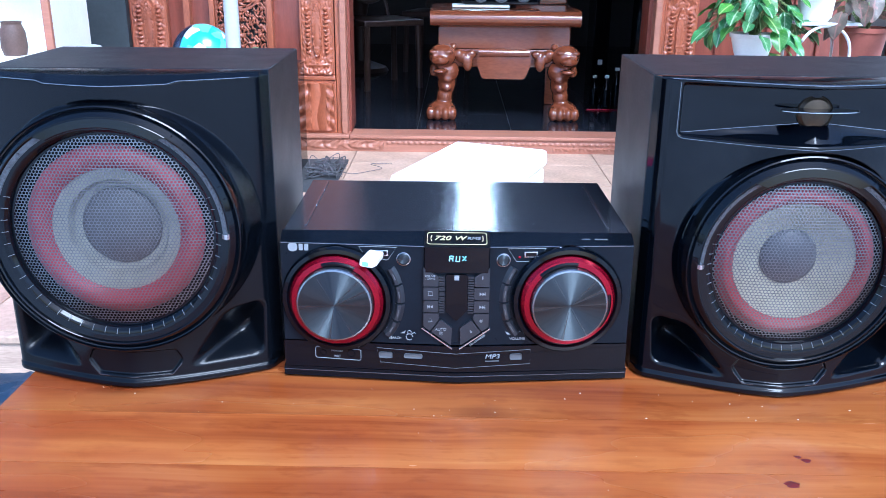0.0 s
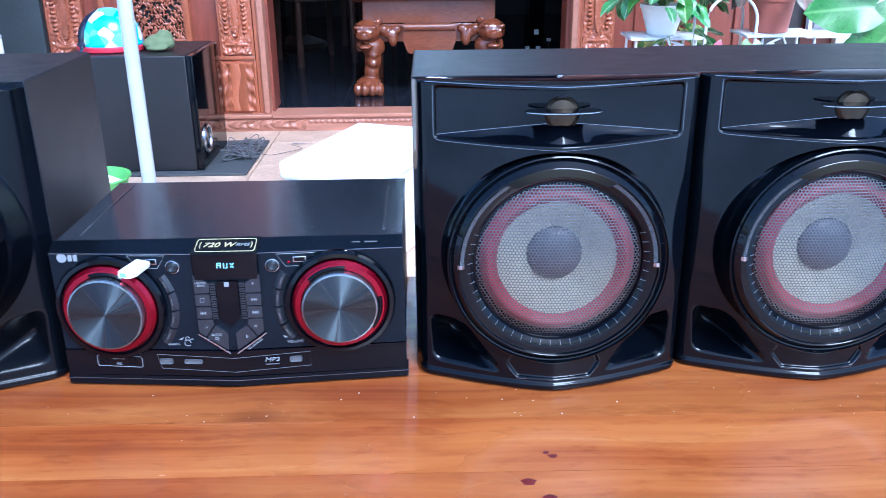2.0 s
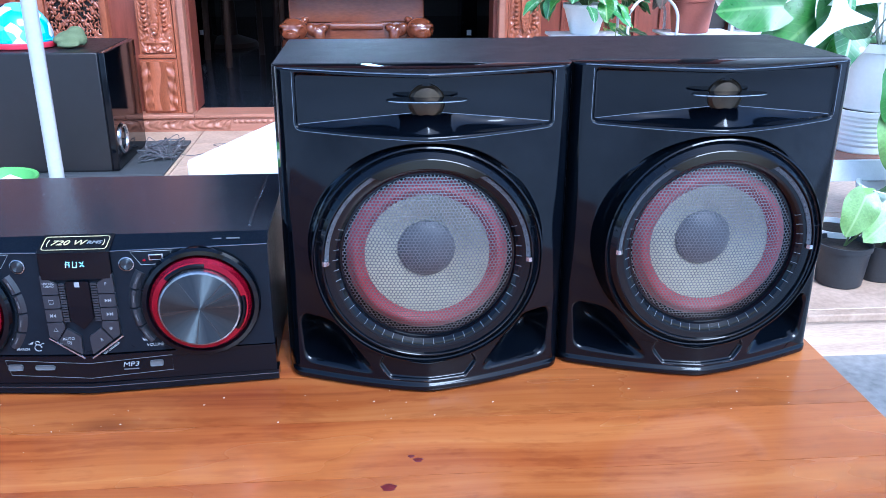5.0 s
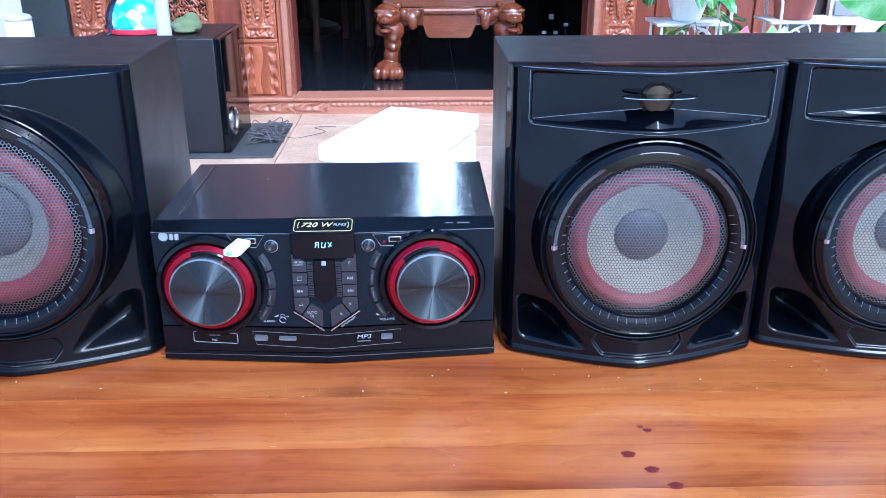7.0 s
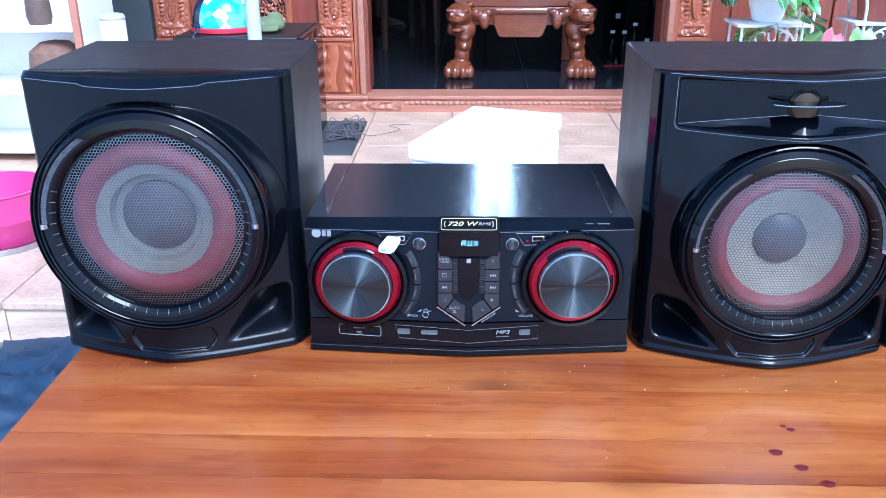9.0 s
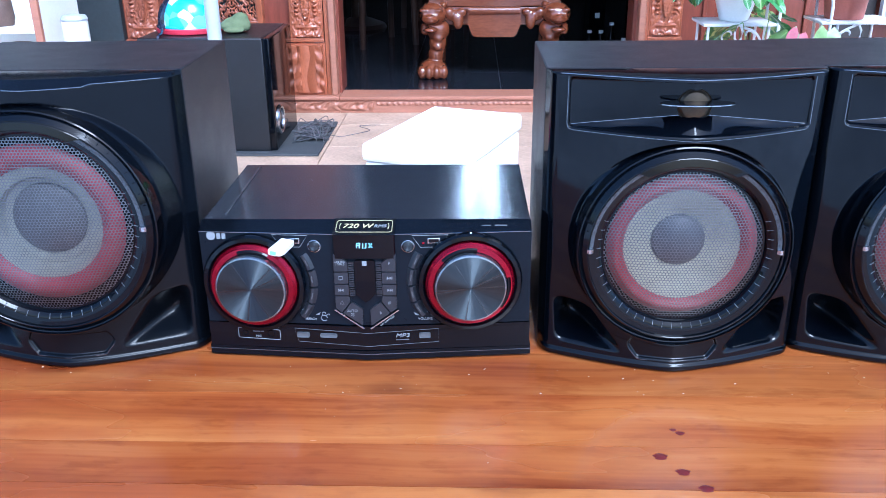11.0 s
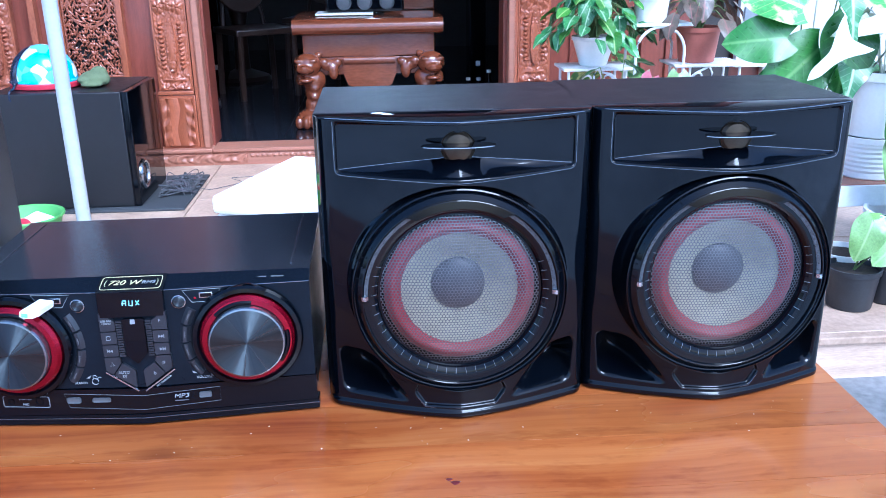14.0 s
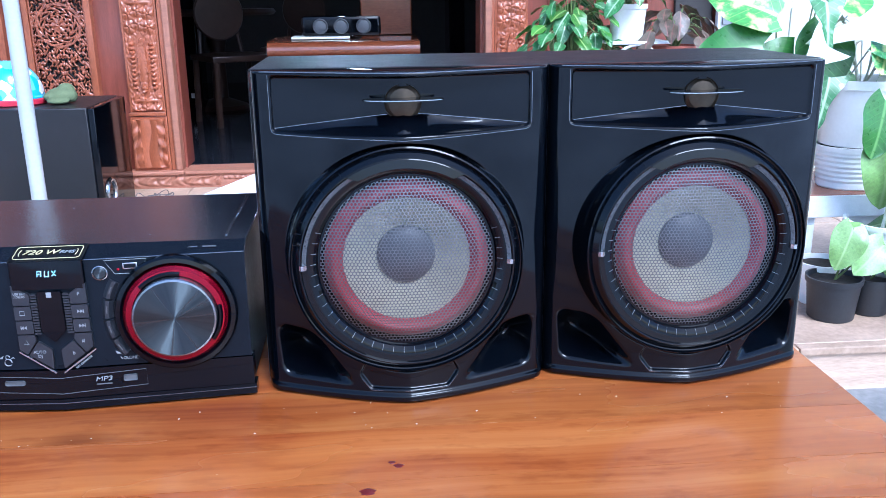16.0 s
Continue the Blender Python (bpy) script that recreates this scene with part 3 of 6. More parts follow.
def loudspeaker(m, label, horn):
    w, h = 0.358 if horn else 0.350, 0.400
    half = 0.1745 if horn else 0.1735
    out = 0.057
    side = 0.0 if horn else 0.005
    s = thing("loudspeaker", m, label, "loudspeaker", "stereo loudspeakers")
    # hollow vinyl wrapped box behind the plastic front
    shell = box(-w / 2 + side, w / 2 + side, 0.0222, 0.245 if horn else 0.265, 0.0, h, 0.0025)
    part("cabinet", carve(shell, [box(-w / 2 + side + 0.012, w / 2 + side - 0.012, 0.0, 0.20, 0.012, h - 0.012)]), VINYL, s)
    xs = [half * (2 * i / 28 - 1) for i in range(29)]
    cz, R = (0.180, 0.138) if horn else (0.2155, 0.1545)
    fp = new("front_panel", (FRONTS.get(horn) or FRONTS.setdefault(horn, speaker_front(horn, half, out, h, cz, R, w / 2 - 0.0008, 0.0218, side))))
    fp.parent = s
    tagged(fp, "glossy black bowed plastic front" if horn else "satin black bowed plastic front")
    if horn:
        near = [(-0.153, 0.395), (-0.153, 0.335), (-0.151, 0.330), (-0.146, 0.328)] + [(-0.14 + 0.014 * i, 0.3237 + 0.004 * abs(i - 10) / 10) for i in range(21)] + [(0.146, 0.328), (0.151, 0.330), (0.153, 0.335), (0.153, 0.395)]
        # thin pale tubes stand for highlights on the black plastic edges
        part("horn_rim_glint", tube([(x, -bow(x, half, out) - 0.0002, z) for x, z in near], 0.0006, 6), RIM, s)
        part("top_edge_glint", tube([(x * 0.93, -bow(x * 0.93, half, out) + 0.0004, h - 0.0012) for x in xs], 0.0008, 6), RIM, s)
        crease = [(x, -(0.0055 + 0.030 * (1 - abs(x) / 0.152)) - 0.0006, 0.3337 + 0.020 * (1 - abs(x) / 0.152) ** 0.95) for x in [-0.147 + 0.294 * i / 24 for i in range(25)]]
        part("horn_crease_glint", tube(crease, 0.0007, 6), RIM, s)
        tw = part("tweeter", lathe([(0, 0.004), (0.008, 0.0035), (0.0165, 0.001), (0.020, -0.002), (0.0212, -0.001), (0.0212, -0.007)], 40, "y", (0, -0.0360, 0.3640)), BRASS, s, "dull brass tweeter dome")
        fin = bmesh.new()
        pts = [(0.045 * math.cos(a), 0.011 * math.sin(a)) for a in [2 * math.pi * i / 32 for i in range(32)]]
        prism([(x, z * 1.4) for x, z in pts], 0.3618, 0.3642, "z", fin)
        fn = part("fin", fin, GLOSS, tw, "thin lens-shaped fin", m=pose(0, -0.0470, 0.0060))
        # bright tube modelled as the highlight on the fin's front edge
        part("fin_glint", tube([(0.0452 * math.cos(a), -0.0470 + 0.0156 * math.sin(a), 0.3690) for a in [math.pi + math.pi * i / 24 for i in range(25)]], 0.0009, 6), STEEL, tw, "added highlight along the fin's edge")
    else:
        # pale tube drawn as the highlight on the stepped crease along the top edge
        st = [(-0.168, 0.3935), (-0.085, 0.3925), (-0.075, 0.3895), (0.0, 0.3885), (0.075, 0.3895), (0.085, 0.3925), (0.168, 0.3935)]
        fine = [(a[0] + (b[0] - a[0]) * k / 5, a[1] + (b[1] - a[1]) * k / 5) for a, b in zip(st, st[1:]) for k in range(5)] + [st[-1]]
        part("top_edge_glint", tube([(x * 0.96, -bow(x * 0.96, half, out) - 0.0002, z) for x, z in fine], 0.0007, 6), RIM, s)
    # woofer surround ring
    y0 = -0.056 if horn else -0.074
    rin = 0.104 if horn else 0.121
    prof = [(R - 0.001, -0.066), (R, -0.022), (R, -0.004), (R - 0.0004, 0.0010), (R - 0.0020, 0.0020), (R - 0.0034, -0.0010), (R - 0.0046, -0.0016), (R - 0.0125, 0.0062), (R - 0.0138, 0.0064),
            (R - 0.0146, 0.0056), (R - 0.0152, 0.0022), (R - 0.0205, 0.0016), (rin + 0.0090, 0.0012), (rin + 0.0055, 0.0), (rin + 0.0022, -0.0035), (rin + 0.0006, -0.0095), (rin - 0.002, -0.0095), (rin - 0.003, -0.012), (rin + 0.002, -0.03)]
    ring = part("woofer_ring", lathe(prof, 128, "y", (0, y0, cz)), GLOSS, s, "glossy black ring round the woofer", 14)
    for sx in (-1, 1):
        a0, a1 = (0, 60) if sx > 0 else (120, 180)
        lo, hi = (R - 0.0205, R - 0.0158) if horn else (R - 0.0215, R - 0.0155)
        part("trim_arc", lathe([(lo, 0.0), (lo, 0.0030), (hi, 0.0046), (hi, 0.0)], 32, "y", a0=a0, a1=a1, close=True), WEAVE, ring, "grey patterned trim arc", m=pose(0, y0, cz))
        tip = 0 if sx > 0 else 180
        part("arc_tip", arc_band(lo - 0.0006, R - 0.0118, tip - 1.4, tip + 1.2, 0.0, 0.0085, 3), STEEL, ring, "bright steel tip", m=pose(0, y0, cz))
        for a2 in range(8):
            a = radians((12 + a2 * 6.2) if sx > 0 else (168 - a2 * 6.2))
            part("groove_tick", box(-0.004, 0.004, -0.0009, 0.0, -0.00035, 0.00035), SATIN, ring, m=pose(0, y0, cz) @ pose((R - 0.0085) * math.cos(a), -0.0034, (R - 0.0085) * math.sin(a), 0, -math.degrees(a), 0))
    # wide crown at the top, its ends cut on a slant
    crown = bmesh.new()
    rows = []
    for k in range(33):
        f = k / 32
        row = []
        for r, dep in ((R - 0.0128, 0.0056), (R - 0.0133, 0.0068), (R - 0.0142, 0.0074), (R - 0.0238, 0.0090), (R - 0.0246, 0.0086), (R - 0.0252, 0.0076), (R - 0.0252, -0.001), (R - 0.0128, -0.001)):
            inset = 5.5 * np.clip((R - 0.0128 - r) / 0.0122, 0, 1)
            a = radians(57 + inset + (66 - 2 * inset) * f)
            row.append(crown.verts.new((r * math.cos(a), -dep, r * math.sin(a))))
        rows.append(row)
    for p, q in zip(rows, rows[1:]):
        for j in range(8):
            crown.faces.new((p[j], p[(j + 1) % 8], q[(j + 1) % 8], q[j]))
    crown.faces.new(rows[0])
    crown.faces.new(rows[-1][::-1])
    part("crown_arc", crown, GLOSS, ring, angle=10, m=pose(0, y0, cz))
    ticks = bmesh.new()
    for k in range(36):
        a = radians(-208 + 236 * k / 35)
        if math.sin(a) > 0.45:
            continue
        for r0, r1 in ((rin + 0.0025, rin + 0.0085),):
            v = []
            for r, d in ((r0, -0.0022), (r1, 0.0014)):
                for da in (-0.0018, 0.0018):
                    v.append(ticks.verts.new((r * math.cos(a + da), -d - 0.0008, r * math.sin(a + da))))
            for r, d in ((r0, -0.006), (r1, -0.002)):
                for da in (-0.0018, 0.0018):
                    v.append(ticks.verts.new((r * math.cos(a + da), -d, r * math.sin(a + da))))
            for f in ((0, 1, 3, 2), (4, 5, 7, 6), (0, 1, 5, 4), (2, 3, 7, 6), (0, 2, 6, 4), (1, 3, 7, 5)):
                ticks.faces.new([v[i] for i in f])
    part("tick_scale", ticks, TICK, ring, "pale tick marks", 0, m=pose(0, y0, cz))
    part("grille", honeycomb(rin, 0.0043, 0.013, 0.43), GRILLE, s, "perforated steel grille", 0, m=pose(0, y0 + 0.010, cz))
    # driver behind the grille
    rs, rc, rd = (0.0975, 0.0755, 0.0358) if horn else (0.107, 0.077, 0.049)
    drv = part("surround", lathe([(rs, -0.026)] + [(rs - (rs - rc) * t, -0.025 + 0.009 * math.sin(math.pi * t)) for t in (0.1, 0.25, 0.4, 0.5, 0.6, 0.75, 0.9, 1.0)], 72, "y"), SURROUND, s, "red rolled rubber surround", m=pose(0, y0 - 0.008, cz))
    part("basket", lathe([(rin + 0.010, -0.029), (rs - 0.002, -0.028)], 60, "y"), SATIN, s, "dark driver basket", m=pose(0, y0 - 0.008, cz))
    cone = part("cone", lathe([(rc + 0.001, -0.026), (rc * 0.8, -0.032), (rd + 0.008, -0.044), (rd - 0.002, -0.048)], 72, "y"), CONE if horn else CONE_GREY, s, "pale woven cone" if horn else "grey cone", m=pose(0, y0 - 0.008, cz))
    part("dust_cap", lathe([(rd, -0.047)] + [(rd * math.cos(t), -0.047 + 0.014 * math.sin(t)) for t in (0.2, 0.45, 0.7, 0.95, 1.2, 1.4)] + [(0, -0.033)], 48, "y"), CAP if horn else CAP_GREY, s, "dark dust cap", m=pose(0, y0 - 0.008, cz))
    # highlight along the chin edge, added as a pale tube
    part("chin_edge_glint", tube([(-0.059, -bow(0.059, half, out) - 0.0004, 0.030), (-0.047, -bow(0.047, half, out) - 0.0004, 0.0158), (0.0, -out - 0.0002, 0.0158), (0.047, -bow(0.047, half, out) - 0.0004, 0.0158), (0.059, -bow(0.059, half, out) - 0.0004, 0.030)], 0.0005, 6), RIM, s)
    return s


loudspeaker(pose(-0.4105, 1.046, 0.0, 0, 0, 1.8), "black woofer box with grey cone and red surround on the table", False)
loudspeaker(pose(0.4225, 1.048, 0.0), "glossy black two-way speaker beside the stereo, pale cone and red surround", True)
loudspeaker(pose(0.7765, 1.064, 0.0, 0, 0, 1.0), "glossy black two-way speaker near the table end, red surround", True)


# ---- stereo unit ----
def stereo_unit(m):
    u = thing("stereo_unit", m, "black mini stereo with two red-ringed metal knobs, playing aux", "stereo")
    W, out = 0.224, 0.014
    slope = math.degrees(math.atan2(out, W))

    def fy(x):
        return -out * (1 - abs(x) / W)

    def on(x, z, lift=0.0012):
        """A place on the front, turned with it."""
        return pose(x, fy(x) - lift, z, 0, 0, slope if x > 0.003 else -slope if x < -0.003 else 0)

    part("body", box(-0.222, 0.222, 0.022, 0.280, 0.010, 0.1955, 0.003), VINYL, u)
    part("top_sheet", box(-0.2235, 0.2235, 0.020, 0.282, 0.1957, 0.1985, 0.001), TOPSHEET, u, "black sheet metal top")
    for x in (-0.198, 0.198):
        part("top_groove", box(x - 0.0016, x + 0.0016, 0.045, 0.27, 0.1986, 0.1998, 0.0005), RIM, u)
    for x in (-0.18, 0.18):
        for y in (0.05, 0.25):
            part("foot", lathe([(0, 0), (0.011, 0), (0.012, 0.010), (0, 0.010)], 20, at=(x, y, 0)), BLACKPOT, u)
    plan = [(-W, 0.0), (-W * 0.5, fy(W * 0.5)), (0, fy(0) ), (W * 0.5, fy(W * 0.5)), (W, 0.0), (W, 0.0195), (-W, 0.0195)]
    fr = prism(plan, 0.056, 0.190, "z")
    body = part("front_panel", fr, FACE, u, "charcoal plastic front panel")
    # sloped upper lip
    lip = bmesh.new()
    a = [lip.verts.new((x, fy(x), 0.1902)) for x in (-W, 0, W)]
    b = [lip.verts.new((x, 0.0196, 0.2005)) for x in (-W, 0, W)]
    c = [lip.verts.new((x, 0.0196, 0.1902)) for x in (-W, 0, W)]
    for i in (0, 1):
        lip.faces.new((a[i], a[i + 1], b[i + 1], b[i]))
        lip.faces.new((b[i], b[i + 1], c[i + 1], c[i]))
        lip.faces.new((c[i], c[i + 1], a[i + 1], a[i]))
    lip.faces.new((a[0], b[0], c[0]))
    lip.faces.new((a[2], c[2], b[2]))
    part("front_lip", lip, SATIN, u, angle=10)
    # pale tube in place of the lip's edge highlight
    part("lip_edge_glint", tube([(-W, -0.0004, 0.1902), (0, fy(0) - 0.0004, 0.1902), (W, -0.0004, 0.1902)], 0.0007, 6), RIM, u)
    # lower drawer band
    low = [(-W - 0.001, 0.0), (0, -0.0165), (W + 0.001, 0.0), (W + 0.001, 0.0194), (-W - 0.001, 0.0194)]
    part("disc_drawer", prism(low, 0.018, 0.0545, "z"), GLOSS, u, "glossy black disc drawer band")
    low2 = [(-W - 0.003, 0.001), (0, -0.0185), (W + 0.003, 0.001), (W + 0.003, 0.0215), (-W - 0.003, 0.0215)]
    part("base_strip", prism(low2, 0.004, 0.0172, "z"), SATIN, u)
    part("base_line", tube([(-W - 0.003, 0.0006, 0.0125), (0, -0.0188, 0.0125), (W + 0.003, 0.0006, 0.0125)], 0.0006, 6), RIM, u)

    def fy2(x):
        return -0.0165 * (1 - abs(x) / W)

    frame_l = [(-0.103, 0.049), (0.0, 0.0445), (0.098, 0.049), (0.098, 0.0285), (0.0, 0.024), (-0.098, 0.0285)]
    part("drawer_outline", tube([(x, fy2(x) - 0.0002, z) for x, z in frame_l], 0.0004, 6, True), DIM, u)
    s2 = math.degrees(math.atan2(0.0165, W))
    for x, w, hgt in ((-0.091, 0.018, 0.008), (-0.055, 0.024, 0.006), (0.079, 0.016, 0.008)):
        part("drawer_mark", box(-w / 2, w / 2, -0.0006, 0, -hgt / 2, hgt / 2, 0.002), DIM, u, "small grey mark", m=pose(x, fy2(x) - 0.0002, 0.0395, 0, 0, s2 if x > 0 else -s2))
    writing("MP3", 0.0085, pose(0.048, fy2(0.048) - 0.0006, 0.040, 0, 0, s2) @ FRONT, PRINT, u, italic=0.2, wide=1.3)
    part("print_bar", box(-0.009, 0.009, -0.0005, 0, -0.0007, 0.0007), DIM, u, m=pose(0.048, fy2(0.048) - 0.0002, 0.0335, 0, 0, s2))
    # jack field
    jf = round_poly([(-0.184, 0.047), (-0.124, 0.045), (-0.124, 0.0295), (-0.184, 0.0315)], 0.003, 3)
    part("jack_outline", tube([(x, fy2(x) - 0.0002, z) for x, z in jf], 0.0005, 6, True), PRINT, u)
    for x, r in ((-0.174, 0.0032), (-0.137, 0.0042)):
        part("jack_socket", lathe([(r + 0.0016, 0.0), (r + 0.0012, 0.001), (r, 0.001), (r, -0.004), (0, -0.004)], 20, "y"), SATIN, u, m=pose(x, fy2(x), 0.0385, 0, 0, -s2))
    writing("PORT.IN", 0.0042, pose(-0.155, fy2(-0.155) - 0.0006, 0.0425, 0, 0, -s2) @ FRONT, PRINT, u)
    writing("MIC", 0.0046, pose(-0.155, fy2(-0.155) - 0.0006, 0.0345, 0, 0, -s2) @ FRONT, PRINT, u)

    def knob(x, z, notch):
        k = part("knob_base", lathe([(0.0715, -0.002), (0.0715, 0.007), (0.069, 0.011), (0.064, 0.012), (0.0605, 0.008), (0.0605, 0.0)], 72, "y"), GLOSS, u, "glossy black knob surround", m=on(x, z, 0.0))
        part("red_ring", lathe([(0.0603, 0.002), (0.0603, 0.012), (0.0592, 0.0135), (0.0565, 0.0170), (0.0500, 0.0178), (0.0478, 0.0150), (0.0478, 0.002)], 72, "y"), RED, k, "metallic red ring")
        for a0, a1 in notch:
            part("ring_inset", arc_band(0.0485, 0.0550, a0, a1, 0.012, 0.0192, 16), GLOSS, k, "charcoal inset in the ring")
        part("knob", lathe([(0.0488, 0.010), (0.0488, 0.0250), (0.0478, 0.0270), (0.0458, 0.0276)], 72, "y"), RIM, k, "polished dark knob rim")
        part("knob_face", lathe([(0.0458, 0.0277), (0.0440, 0.0278), (0.0, 0.0264)], 96, "y"), KNOB, k, "turned dark aluminium knob face")
        return k

    knob(-0.152, 0.117, ((62, 108),))
    knob(0.141, 0.120, ((80, 135), (-38, 12)))
    # middle module
    cy = fy(0) - 0.004
    mod = part("display_module", prism(round_poly([(-0.0415, cy), (0.0415, cy), (0.0415, 0.010), (-0.0415, 0.010)], 0.003, 3), 0.158, 0.1915, "z"), GLOSS, u, "glossy black display window")
    cap = bmesh.new()
    vs = [cap.verts.new(p) for p in ((-0.0415, cy, 0.1917), (0.0415, cy, 0.1917), (0.0415, 0.0195, 0.2015), (-0.0415, 0.0195, 0.2015), (-0.0415, 0.0195, 0.1917), (0.0415, 0.0195, 0.1917))]
    for f in ((0, 1, 2, 3), (3, 2, 5, 4), (4, 5, 1, 0), (0, 3, 4), (1, 5, 2)):
        cap.faces.new([vs[i] for i in f])
    plate = part("badge_plate", cap, SATIN, u, angle=10)
    tilt = math.degrees(math.atan2(0.0098, 0.0195 - cy))
    mid = pose(0, (cy + 0.0195) / 2 - 0.0004, 0.1970, tilt)
    rim_pts = round_poly([(-0.0375, -0.0135), (0.0375, -0.0135), (0.0375, 0.0135), (-0.0375, 0.0135)], 0.005, 4)
    part("badge_outline", tube([(x, y, 0.0004) for x, y in rim_pts], 0.0005, 6, True), GOLD, plate, "gold outline", m=mid)
    writing("720 W", 0.0135, mid @ pose(-0.0095, 0, 0.0006), GOLD, plate, "gold_print", 0.25, label="gold power rating", wide=1.05)
    writing("RMS", 0.0085, mid @ pose(0.021, 0.0, 0.0006), PRINT, plate, "white_print", 0.2, wide=1.1)
    for sx in (-1, 1):
        part("badge_mark", tube([(sx * (0.031 + 0.002 * math.cos(t)), 0.007 * math.sin(t), 0.0005) for t in (-1.2, -0.6, 0, 0.6, 1.2)], 0.0005, 6), GOLD, plate, m=mid)
    # seven-segment AUX
    seg = bmesh.new()
    hh, ww, zb = 0.0078, 0.0046, 0.1715

    def bar(x0, z0, x1, z1):
        tube([(x0 * 0.92, cy - 0.0006, zb + 0.002 + (z0 - zb) * 0.88), (x1 * 0.92, cy - 0.0006, zb + 0.002 + (z1 - zb) * 0.88)], 0.0003, 6, bm=seg)
    for ox, strokes in ((-0.0105, "lrtm"), (-0.0015, "lrb")):
        lean = 0.0008
        if "l" in strokes:
            bar(ox, zb, ox + lean, zb + hh)
        if "r" in strokes:
            bar(ox + ww, zb, ox + ww + lean, zb + hh)
        if "t" in strokes:
            bar(ox + lean, zb + hh, ox + ww + lean, zb + hh)
        if "m" in strokes:
            bar(ox, zb + hh / 2, ox + ww, zb + hh / 2)
        if "b" in strokes:
            bar(ox, zb, ox + ww, zb)
    bar(0.0075, zb + 0.0005, 0.0098, zb + hh * 0.42)
    bar(0.0125, zb + 0.0005, 0.0105, zb + hh * 0.42)
    bar(0.0075, zb + hh, 0.0098, zb + hh * 0.58)
    bar(0.0125, zb + hh, 0.0105, zb + hh * 0.58)
    part("display_digits", seg, GLOW, mod, "glowing pale cyan display letters")
    # key field
    part("slot", prism(round_poly([(-0.0135, 0.155), (0.0135, 0.155), (0.0135, 0.106), (0.0, 0.092), (-0.0135, 0.106)], 0.003, 3), cy - 0.0005, cy + 0.01, "y"), GLOSS, u, "glossy black slot")
    part("slot_mark", box(-0.003, 0.003, cy - 0.0011, cy - 0.0006, 0.148, 0.1545, 0.0003), PRINT, u)
    for sx in (-1, 1):
        ribs = bmesh.new()
        for i in range(15):
            z = 0.151 - i * 0.0034
            box(sx * 0.0185 - 0.0035, sx * 0.0185 + 0.0035, fy(0) - 0.0035, fy(0) + 0.006, z - 0.0011, z + 0.0011, bm=ribs)
        part("rib_strip", ribs, KEY, u, "ribbed strip", 0)
    grey = []
    for sx in (-1, 1):
        tilt_m = pose(0, 0, 0, 0, 0, sx * slope)
        keys = [[(0.0228, 0.152), (0.0228, 0.139), (0.0418, 0.139), (0.0418, 0.164)], [(0.0228, 0.1375), (0.0228, 0.1210), (0.0418, 0.1210), (0.0418, 0.1375)],
                [(0.0228, 0.1195), (0.0228, 0.1035), (0.0418, 0.1035), (0.0418, 0.1195)],
                [(0.0228, 0.1020), (0.0418, 0.1020), (0.0418, 0.0840), (0.0335, 0.0775), (0.0215, 0.0945)],
                [(0.0200, 0.0930), (0.0320, 0.0765), (0.0060, 0.0575), (0.0050, 0.0820)]]
        for kpts in keys:
            kp = round_poly([(sx * x, z) for x, z in kpts], 0.0016, 3)
            part("key", prism(kp, -0.0178, -0.006, "y"), KEY, u, "grey push key")
        part("key_trim", tube([(sx * 0.044, -0.0135, 0.0800), (sx * 0.0045, -0.0155, 0.0515)], 0.0016, 6), STEEL, u, "bright steel strip")
    for x, z, txt, sz in ((-0.033, 0.1515, "USB REC\n/ DEMO", 0.0036), (0.033, 0.151, "F", 0.0058), (-0.0195, 0.0775, "AUTO\nDJ", 0.0052), (0.0195, 0.0775, "b", 0.0062), (0.032, 0.0925, "#", 0.0062)):
        writing(txt, sz, pose(x, -0.0184, z) @ FRONT, PRINT, u)
    for x, z, tri in ((-0.033, 0.1115, -1), (0.033, 0.1115, 1), (0.033, 0.1295, 1)):
        sym = bmesh.new()
        for dx in (-0.002, 0.0015):
            prism([(dx - tri * 0.0015, 0.0022), (dx - tri * 0.0015, -0.0022), (dx + tri * 0.0016, 0)], -0.0004, 0, "y", sym)
        box(tri * 0.0034 - 0.0004, tri * 0.0034 + 0.0004, -0.0004, 0, -0.0022, 0.0022, bm=sym)
        part("key_symbol", sym, PRINT, u, angle=0, m=pose(x, -0.0181, z))
    part("stop_symbol", tube([(-0.0355, -0.0181, 0.1270), (-0.0305, -0.0181, 0.1270), (-0.0305, -0.0181, 0.1320), (-0.0355, -0.0181, 0.1320)], 0.0005, 6, True), PRINT, u)
    part("eject_symbol", tube([(-0.0355, -0.0181, 0.0905), (-0.0305, -0.0181, 0.0905), (-0.033, -0.0181, 0.0955)], 0.0005, 6, True), PRINT, u)
    # crescent keys beside the knobs
    for cx, cz, a0 in ((-0.152, 0.117, 1), (0.141, 0.120, -1)):
        for i in range(4):
            b0 = 32 - i * 18 if a0 > 0 else 148 + i * 18
            b1 = b0 - 16 if a0 > 0 else b0 + 16
            part("side_key", arc_band(0.0735, 0.0865, min(b0, b1), max(b0, b1), 0.0, 0.0042, 6), KEY, u, "grey crescent key", m=on(cx, cz, 0.0))
            am = radians((b0 + b1) / 2)
            sub = on(cx, cz, 0.0) @ pose(0.080 * math.cos(am), -0.0046, 0.080 * math.sin(am)) @ pose(0, 0, 0, 0, -math.degrees(am) + (90 if a0 > 0 else 270), 0)
            part("print_bar", box(-0.0045, 0.0045, -0.0003, 0.0003, -0.0006, 0.0006), DIM, u, m=sub)
